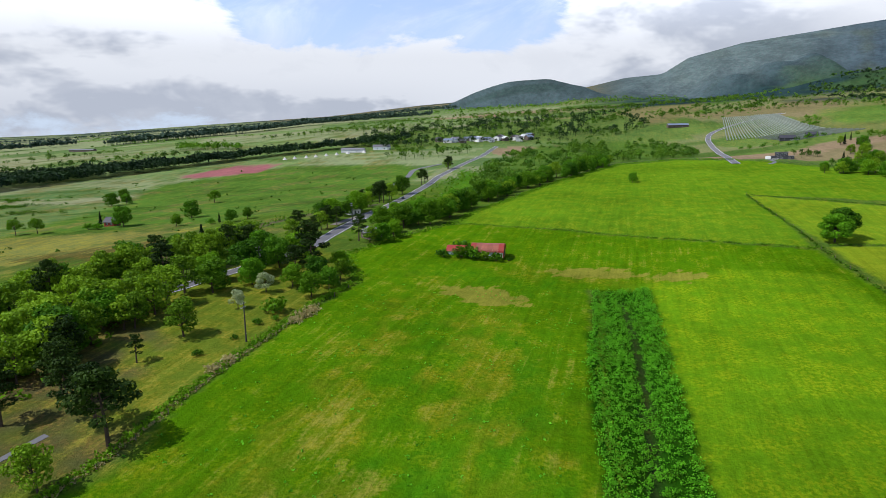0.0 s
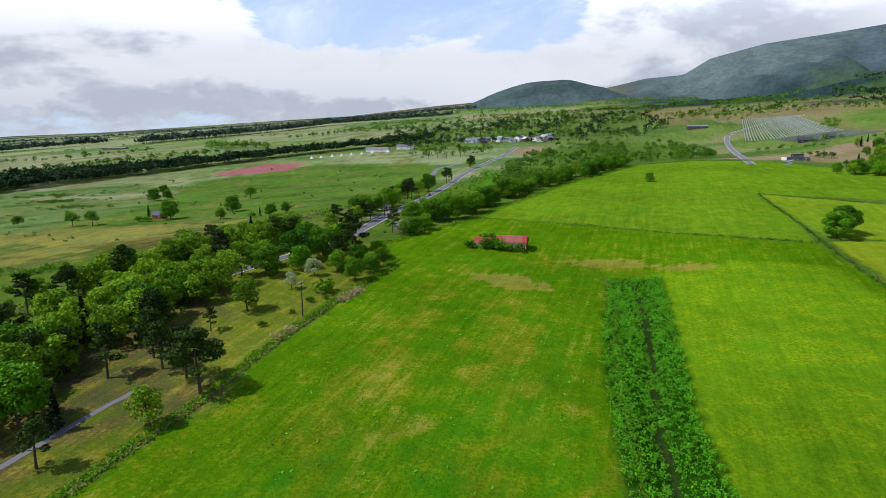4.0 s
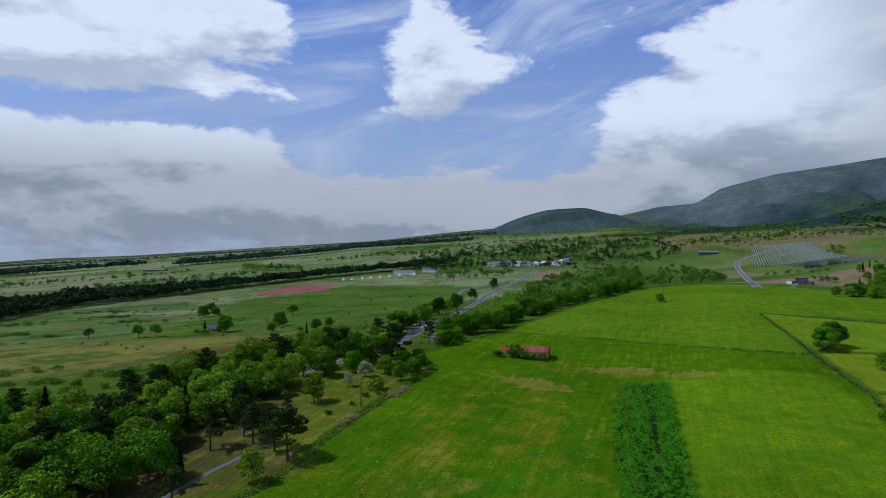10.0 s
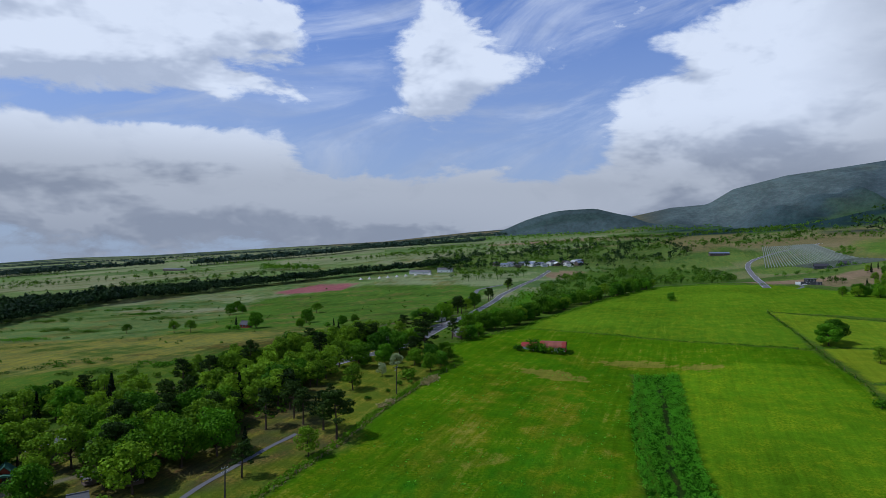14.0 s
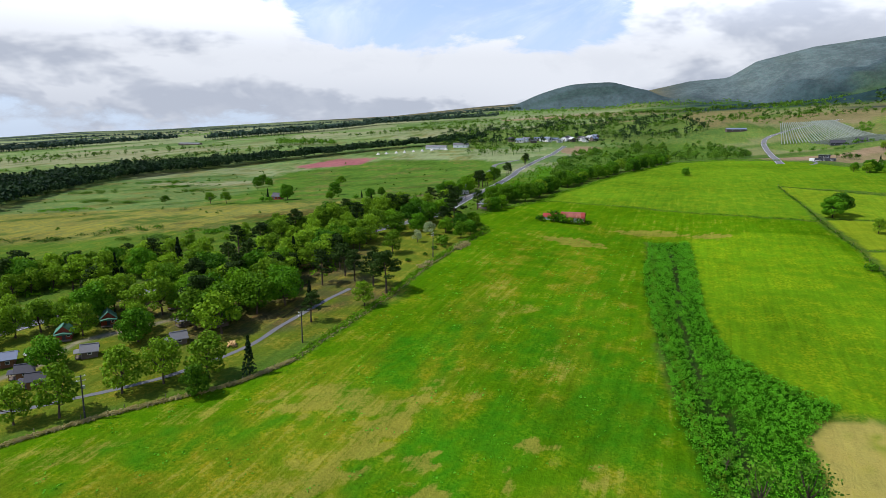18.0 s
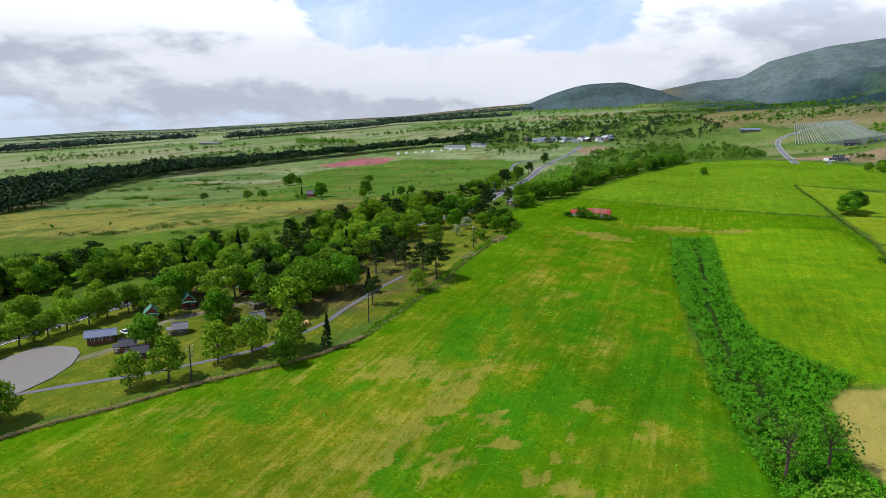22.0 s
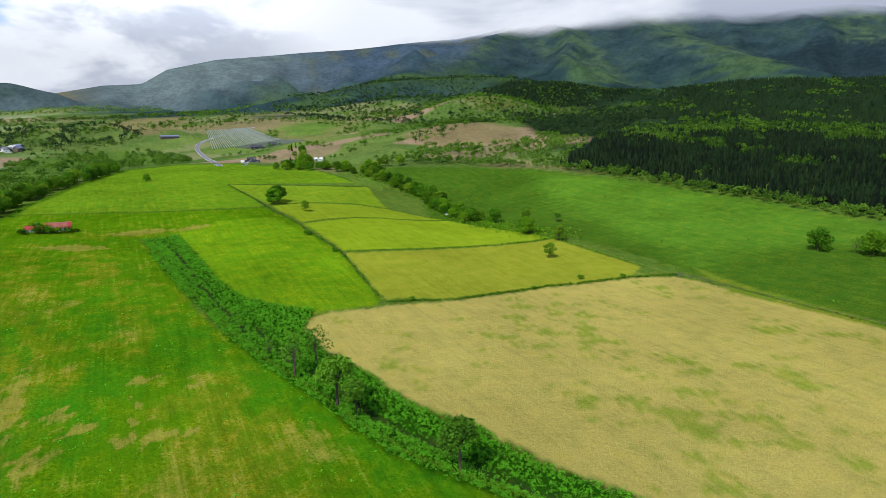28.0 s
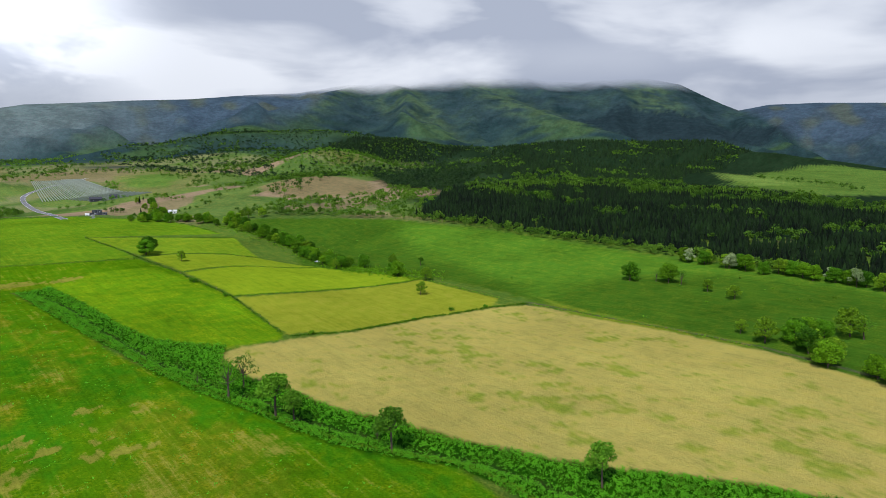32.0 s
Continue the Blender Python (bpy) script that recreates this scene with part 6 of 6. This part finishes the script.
for seed, loop, gap, sharp, lo, hi in (
        (71, [(-1390, 1370), (-1170, 1428), (-920, 1552), (-915, 1590), (-1180, 1500), (-1400, 1460)], 8, True, 15, 20),
        (72, [(-740, 1390), (-608, 1470), (-456, 1590), (-380, 1800), (-40, 1840), (-30, 1885), (-420, 1860), (-500, 1640), (-640, 1540), (-760, 1460)], 8, True, 15, 20),
        (73, [(-2100, 2400), (-1600, 2240), (-1250, 2620), (-700, 2850), (-720, 2960), (-1300, 2740), (-1650, 2380), (-2100, 2520)], 22, True, 9, 13),
        (74, [(-600, 2500), (60, 2560), (70, 2640), (-600, 2600)], 14, True, 14, 19),
        (75, [(-900, 900), (-520, 1010), (-515, 1040), (-900, 940)], 14, False, 7, 12), (76, [(-560, 730), (-430, 830), (-330, 860), (-335, 885), (-450, 860), (-575, 760)], 13, False, 7, 12),
        (77, [(-330, 1150), (0, 1230), (250, 1250), (250, 1290), (0, 1270), (-330, 1190)], 15, False, 8, 13), (78, [(120, 1350), (500, 1400), (760, 1500), (760, 1580), (480, 1470), (120, 1420)], 18, False, 8, 14),
        (79, [(330, 1020), (480, 1050), (640, 1000), (640, 1030), (480, 1090), (330, 1060)], 14, False, 7, 11), (80, [(520, 640), (620, 720), (640, 860), (600, 870), (580, 740), (500, 660)], 13, False, 6, 10),
        (81, [(470, 420), (560, 430), (700, 520), (860, 600), (1100, 560), (1100, 640), (840, 700), (680, 620), (540, 500), (460, 470)], 14, False, 7, 12), (82, [(780, 900), (1000, 850), (1250, 900), (1300, 1100), (1000, 1080), (820, 1000)], 19, False, 8, 13),
        (83, [(-480, 520), (-455, 600), (-470, 620), (-500, 540)], 11, False, 6, 9), (84, [(1560, 760), (1640, 700), (1700, 900), (1600, 1080)], 14, True, 8, 12),
        (85, [(-70, 690), (-20, 700), (30, 740), (40, 800), (0, 810), (-60, 760)], 14, False, 7, 12), (86, [(-330, 440), (-300, 432), (-230, 430), (-230, 436), (-300, 440), (-330, 448)], 8, False, 2, 4)):
    far_wood("far_wood", "distant dark belt of trees" if sharp else "distant strip of green trees", *scatter(loop, gap, seed), lo, hi, (FIR if seed == 84 else HAZED_TREES) if sharp else WOODS, seed == 84, seed, 16 if sharp else 44, 2.8 if sharp else 1.6)

# wooded hills between the fields and the mountain's foot
ring = [(d * math.sin(radians(t)), d * math.cos(radians(t))) for t, d in ((38, 1000), (46, 900), (56, 860), (64, 900), (70, 1000), (70, 2000), (60, 2300), (48, 2300), (36, 2300), (30, 1900), (30, 1500))]
fx, fy = scatter(ring, 14, 150)
open_ = wave(fx, fy, 300, 151) + 0.6 * wave(fx, fy, 100, 152)
keep = open_ > np.where(np.hypot(fx, fy) < 1500, 0.0, -0.4)
dark = keep & (wave(fx, fy, 330, 153) > 0.25)
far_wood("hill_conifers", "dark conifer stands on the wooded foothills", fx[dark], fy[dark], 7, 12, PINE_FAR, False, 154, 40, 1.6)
pale = keep & ~dark & (wave(fx, fy, 150, 155) > 0.0)
far_wood("hill_wood", "light green broadleaf woods on the foothills", fx[pale], fy[pale], 6, 12, WOODS, False, 156, 22, 2.3)
rest = keep & ~dark & ~pale
far_wood("hill_wood", "deep green broadleaf woods on the foothills", fx[rest], fy[rest], 6, 12, PINE_FAR, False, 157, 22, 2.3)
ring = [(d * math.sin(radians(t)), d * math.cos(radians(t))) for t, d in ((67, 930), (80, 940), (88, 960), (87, 1300), (90, 2000), (80, 2400), (70, 2300), (67, 1700))]
fx, fy = scatter(ring, 12, 160)
pale = wave(fx, fy, 210, 161) + 0.4 * wave(fx, fy, 70, 163) > 0.75
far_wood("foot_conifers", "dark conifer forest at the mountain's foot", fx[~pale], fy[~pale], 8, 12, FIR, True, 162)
far_wood("foot_wood", "green broadleaf patches at the mountain's foot", fx[pale], fy[pale], 7, 12, WOODS, False, 164, 24, 2.2)
# bushes and hedges round the hill farms
for k, (line, gap, wob, lo, hi) in enumerate((([(273, 1056), (349, 1209), (420, 1330)], 9, 8, 6, 11), ([(360, 1065), (453, 1159), (520, 1180)], 8, 16, 6, 12), ([(475, 1026), (634, 1236), (719, 1265)], 9, 10, 6, 11),
        ([(510, 876), (480, 820), (469, 797)], 6, 10, 5, 9), ([(430, 645), (425, 601), (420, 560)], 6, 9, 6, 10), ([(330, 690), (345, 680), (360, 640)], 7, 10, 6, 10), ([(318, 545), (330, 560), (312, 575)], 5, 6, 5, 8),
        ([(395, 705), (415, 700), (425, 690)], 6, 8, 6, 9), ([(300, 470), (340, 480), (400, 500), (470, 540)], 9, 12, 5, 9), ([(560, 1350), (700, 1520), (900, 1700)], 12, 18, 7, 12), ([(1250, -60), (1120, -190), (1000, -230)], 14, 16, 7, 12))):
    rr, p = np.random.default_rng(170 + k), np.array(line, float)
    d = np.r_[0, np.cumsum(np.hypot(*np.diff(p, axis=0).T))]
    s = np.arange(0, d[-1], gap * 0.6)
    far_wood("hedge_trees", "green bushes and small trees between pastures", np.interp(s, d, p[:, 0]) + rr.uniform(-wob, wob, len(s)), np.interp(s, d, p[:, 1]) + rr.uniform(-wob, wob, len(s)), lo * 0.8, hi * 0.85, (WOODS, WOODS_LIGHT)[k % 2], False, 180 + k, 70, 1.4)

fx, fy = scatter([(-150, 1950), (300, 1850), (900, 2000), (1000, 2400), (500, 2560), (-50, 2450)], 24, 190)
keep = wave(fx, fy, 300, 191) + 0.5 * wave(fx, fy, 90, 192) > -0.2
far_wood("hill_wood", "light green woods round the foot of the dome hill", fx[keep], fy[keep], 6, 11, WOODS_LIGHT, False, 193, 22, 2.4)
# scattered woods and hedges on the foothills
fx, fy = scatter([(60, 1000), (330, 1200), (420, 960), (560, 1000), (620, 900), (640, 620), (720, 480), (1100, 420), (1500, 600), (2000, 1000), (1900, 2000), (1300, 2300), (500, 2400), (-200, 2200), (-250, 1300)], 15, 140)
keep = (wave(fx, fy, 330, 141) + 0.8 * wave(fx, fy, 120, 142)) > 0.15
keep &= np.hypot(fx, fy) < 1650
far_wood("foothill_woods", "scattered green woods and hedges on foothills", fx[keep], fy[keep], 5, 10, WOODS, False, 143, 30, 1.9)
fx, fy = scatter([(-1900, 1100), (-900, 560), (-520, 800), (-330, 900), (-60, 1000), (-250, 1500), (-700, 2300), (-1500, 2600), (-2300, 2000)], 13, 144)
keep = (wave(fx * 0.35 + fy * 0.1, fy * 1.3 - fx * 0.1, 160, 145)) > 0.985
far_wood("plain_woods", "thin green hedges and copses across the plain", fx[keep], fy[keep], 5, 9, WOODS, False, 146, 30, 1.9)


# -- hedges, ditch plants and grass --
def along(line, gap, wide, seed):
    """Places strewn along a line."""
    r, p = np.random.default_rng(seed), np.array(line, float)
    d = np.r_[0, np.cumsum(np.hypot(*np.diff(p, axis=0).T))]
    s = r.uniform(0, d[-1], int(d[-1] / gap))
    x, y = np.interp(s, d, p[:, 0]), np.interp(s, d, p[:, 1])
    return x + r.normal(0, wide / 2, len(s)), y + r.normal(0, wide / 2, len(s))


def tufts(name, label, x, y, tall, size, leaf, seed, per=5, category="plants", spread=0.45):
    """Low plants as one mesh of bent leaves."""
    r = np.random.default_rng(seed)
    h = tall * r.uniform(0.4, 1.3, len(x))
    i = np.repeat(np.arange(len(x)), per)
    z = land(x, y)[i] + h[i] * r.uniform(0.15, 0.95, len(i))
    at = np.stack([x[i] + r.normal(0, size * spread, len(i)), y[i] + r.normal(0, size * spread, len(i)), z], 1)
    out = r.normal(0, 0.6, (len(i), 3))
    v, f = sprays(r, at, out, size, 0.7, 0.6)
    return tagged(part(name, (v, f), leaf), label, category, kind="stuff")


px, py = scatter(DITCH_WEST + DITCH_EAST[::-1], 1.1, 91)
ok = (off_line(px, py, DITCH_LINE) > 0.75 + 0.35 * wave(px, py, 5, 34)) | (wave(px, py, 14, 33) < -0.3)
tufts("ditch_plants", "dense tall green plants filling the ditch", px[ok], py[ok], 1.1, 0.34, HERB, 91, 15, spread=0.85)
tall_w = ok & (wave(px, py, 9, 130) > 0.1)
tufts("ditch_weeds", "taller leafy weeds in the ditch", px[tall_w], py[tall_w], 1.4, 0.34, HERB, 131, 20, spread=1.0)
tall_w = ok & (wave(px, py, 13, 135) + 0.5 * wave(px, py, 4, 136) > 0.8)
tufts("ditch_bushes", "dark leafy bushes in the ditch", px[tall_w], py[tall_w], 1.5, 0.36, LEAF_DEEP, 137, 18, spread=1.2)
bx1, by1 = along([(a + 3, b2) for a, b2 in DITCH_WEST], 0.2, 1.2, 138)
tufts("ditch_bank_grass", "bright tall grass on the ditch's bank", bx1, by1, 0.8, 0.4, LEAF_LIGHT, 138, 8)
for loop, seed in ((CAMP, 132), (BEYOND, 133)):
    ux, uy = scatter(loop, 3.2, seed, ((MAIN_ROAD, 4.5), (CABIN_PATH, 2.5), (CAMP_PATH, 3.0)))
    uk = wave(ux, uy, 22, seed) > 0.0
    tufts("undergrowth", "low green bushes under the camp trees", ux[uk], uy[uk], 1.8, 1.1, LEAF, seed, 8)
for seed, line, gap, wide, tall in (
        (92, [(4, 287), (12, 287), (54, 274), (96, 251), (137, 224)], 0.35, 0.9, 0.9), (93, FENCE_EAST, 0.42, 1.4, 1.0), (94, [(113, 101), (180, 81), (242, 62)], 0.25, 1.0, 1.0),
        (95, [(132, 168), (200, 173), (256, 170)], 0.4, 0.9, 0.8), (96, [(144, 228), (215, 228), (237, 215)], 0.4, 0.9, 0.8), (97, [(167, 340), (210, 314), (268, 281)], 0.3, 1.0, 1.1),
        (98, [(85, 31), (110, 17.5), (159, 4), (199, -15.5), (214, -30)], 0.16, 1.8, 1.1), (99, [(256, 170), (243, 63), (219, -10)], 0.5, 1.5, 1.0),
        (100, [(-38, 232), (-20, 262), (4, 288), (14, 312), (38, 350), (86, 433), (158, 551), (219, 583), (259, 556)], 0.14, 4.0, 1.5),
        (101, [(268, 300), (286, 420), (273, 530), (240, 575)], 0.4, 3.0, 1.2), (102, [(215, -28), (207, -72), (192, -118), (178, -155)], 0.35, 1.2, 0.8),
        (103, [(-28, 197), (-33, 215), (-38, 232)], 0.1, 4.0, 1.4)):
    tufts("hedge", "low uneven hedge along a field boundary", *along(line, gap * 1.7, wide * 0.7, seed), tall * 0.72, 0.6, LEAF, seed, 6, "hedge")
tufts("dry_verge", "strip of tall dry grass along the field's edge", *along([(-320, -112), (-240, -54), (-155, -9), (-143, 1), (-128, 11), (-112, 24), (-99, 31.5), (-87, 39), (-77, 52)], 0.05, 0.7, 111), 0.7, 0.32, STRAW, 111, 9, "grass")
tufts("dry_verge", "patchy dry grass and weeds along the field's edge", *along([(-77, 52), (-67, 80), (-59, 100), (-52, 127), (-43, 156), (-37, 175)], 0.16, 0.9, 112), 0.6, 0.32, STRAW, 112, 7, "grass")
tufts("verge_plants", "green weeds along the field's edge", *along([(-77, 54), (-67, 82), (-60, 100), (-53, 127), (-44, 156), (-38, 175), (-30, 196)], 0.12, 1.6, 113), 0.9, 0.6, LEAF, 113)
for x, y, r in ((-40.5, 162, 2.0), (-39, 166, 2.2), (-37.5, 170, 2.0), (-52, 132, 1.6), (-50, 137, 1.6)):
    tx, ty = np.random.default_rng(int(x * -7)).normal(0, r * 0.5, (2, 90))
    tufts("dry_grass", "pale clump of dry reeds at the field's edge", x + tx, y + ty, 1.3, 0.6, STRAW, int(y), 5, "grass")
rx, ry = along(DIRT_TRACK, 0.5, 9.0, 115)
tufts("rough_scrub", "low scrub along the dirt track", rx, ry, 1.3, 0.9, LEAF, 115)
rx, ry = scatter([(-44, 245), (-36, 300), (-20, 380), (0, 480), (30, 600), (45, 590), (10, 440), (-2, 330), (-22, 270)], 6.5, 116, ((MAIN_ROAD, 5.0),))
tufts("rough_scrub", "low green scrub on the bank above the road", rx, ry, 1.6, 1.3, LEAF, 116, 7)
mx, my = scatter([(-460, 250), (-250, 205), (-120, 262), (-125, 320), (-60, 380), (-10, 560), (-170, 700), (-440, 520)], 17.0, 117, ((MAIN_ROAD, 8.0),))
mk = wave(mx, my, 60, 118) > 0.55
tufts("meadow_scrub", "scattered low bushes on the rough meadow", mx[mk], my[mk], 1.6, 1.4, WOODS, 117, 9)
for k, (cx3, cy3, r3, n3) in enumerate(((-337, 481, 14, 30), (-403, 444, 16, 26), (-353, 381, 10, 16), (-349, 336, 12, 20), (-314, 367, 7, 10), (-272, 213, 12, 14), (-235, 231, 10, 12), (-287, 152, 14, 26), (-254, 164, 12, 22), (-176, 212, 10, 16), (-199, 201, 10, 14), (-300, 440, 12, 18), (-370, 520, 20, 30))):
    sx, sy = np.random.default_rng(250 + k).normal(0, 1, (2, n3)) * [[r3], [r3 * 0.35]]
    tufts("meadow_scrub", "clump of dark low bushes on the rough meadow", cx3 + sx, cy3 + sy, 1.7, 0.8, WOODS if k % 3 else LEAF_DEEP, 250 + k, 60, spread=1.9)
gx3, gy3 = scatter([(-440, 1020), (-300, 930), (-290, 950), (-425, 1060)], 9, 270)
far_wood("far_grove", "light green grove behind the conifer belt", gx3, gy3, 9, 14, WOODS_LIGHT, False, 270, 46, 1.7)
gx3, gy3 = scatter([(-255, 1312), (-130, 1272), (-128, 1284), (-255, 1326)], 8, 271)
far_wood("far_grove", "green hedge of trees across the plain", gx3, gy3, 6, 10, WOODS, False, 271, 40, 1.7)
mx, my = scatter([(240, 150), (262, 97), (235, -10), (215, -60), (180, -165), (290, -200), (350, -90), (385, 10), (405, 100), (380, 250)], 16.0, 119)
mk = wave(mx, my, 50, 120) > 0.6
tufts("meadow_scrub", "scattered tussocks and weeds on the dark meadow", mx[mk], my[mk], 0.9, 1.0, LEAF, 119, 8)
mx, my = scatter([(-290, -90), (-150, -15), (-112, 22), (-76, 48), (-58, 95), (-36, 165), (-30, 195), (46, 200), (20, 50), (16, -50), (0, -150), (-60, -190), (-250, -180)], 3.1, 121)
mk = wave(mx, my, 30, 122) > 0.25
tufts("field_weeds", "coarse broad-leaved weeds in the grass field", mx[mk], my[mk], 0.22, 0.55, HERB, 121, 3)
cx2, cy2 = along([(300, 330), (294, 235), (280, 175), (262, 140), (250, 105), (250, 60)], 0.22, 15.0, 134)
tufts("creek_scrub", "dark green scrub along the creek", cx2, cy2, 1.6, 1.0, LEAF, 134, 7)
# fence posts along the western edge and the eastern fence
for line, gap in ((WEST_EDGE[1:15], 9.0), (FENCE_EAST, 12.0)):
    p = np.array(line, float)
    d = np.r_[0, np.cumsum(np.hypot(*np.diff(p, axis=0).T))]
    fence = tagged(new("fence"), "row of thin weathered wooden fence posts", "fence")
    data = None
    for s in np.arange(0, d[-1], gap):
        x, y = float(np.interp(s, d, p[:, 0])), float(np.interp(s, d, p[:, 1]))
        if data is None:
            ob = part("post", box((-0.06, -0.06, -0.3), (0.06, 0.06, 1.25), 0.015), GREY_WOOD, fence)
            data = ob.data
        else:
            ob = part("post", data, GREY_WOOD, fence)
        ob.location = (x, y, ground_at(x, y))
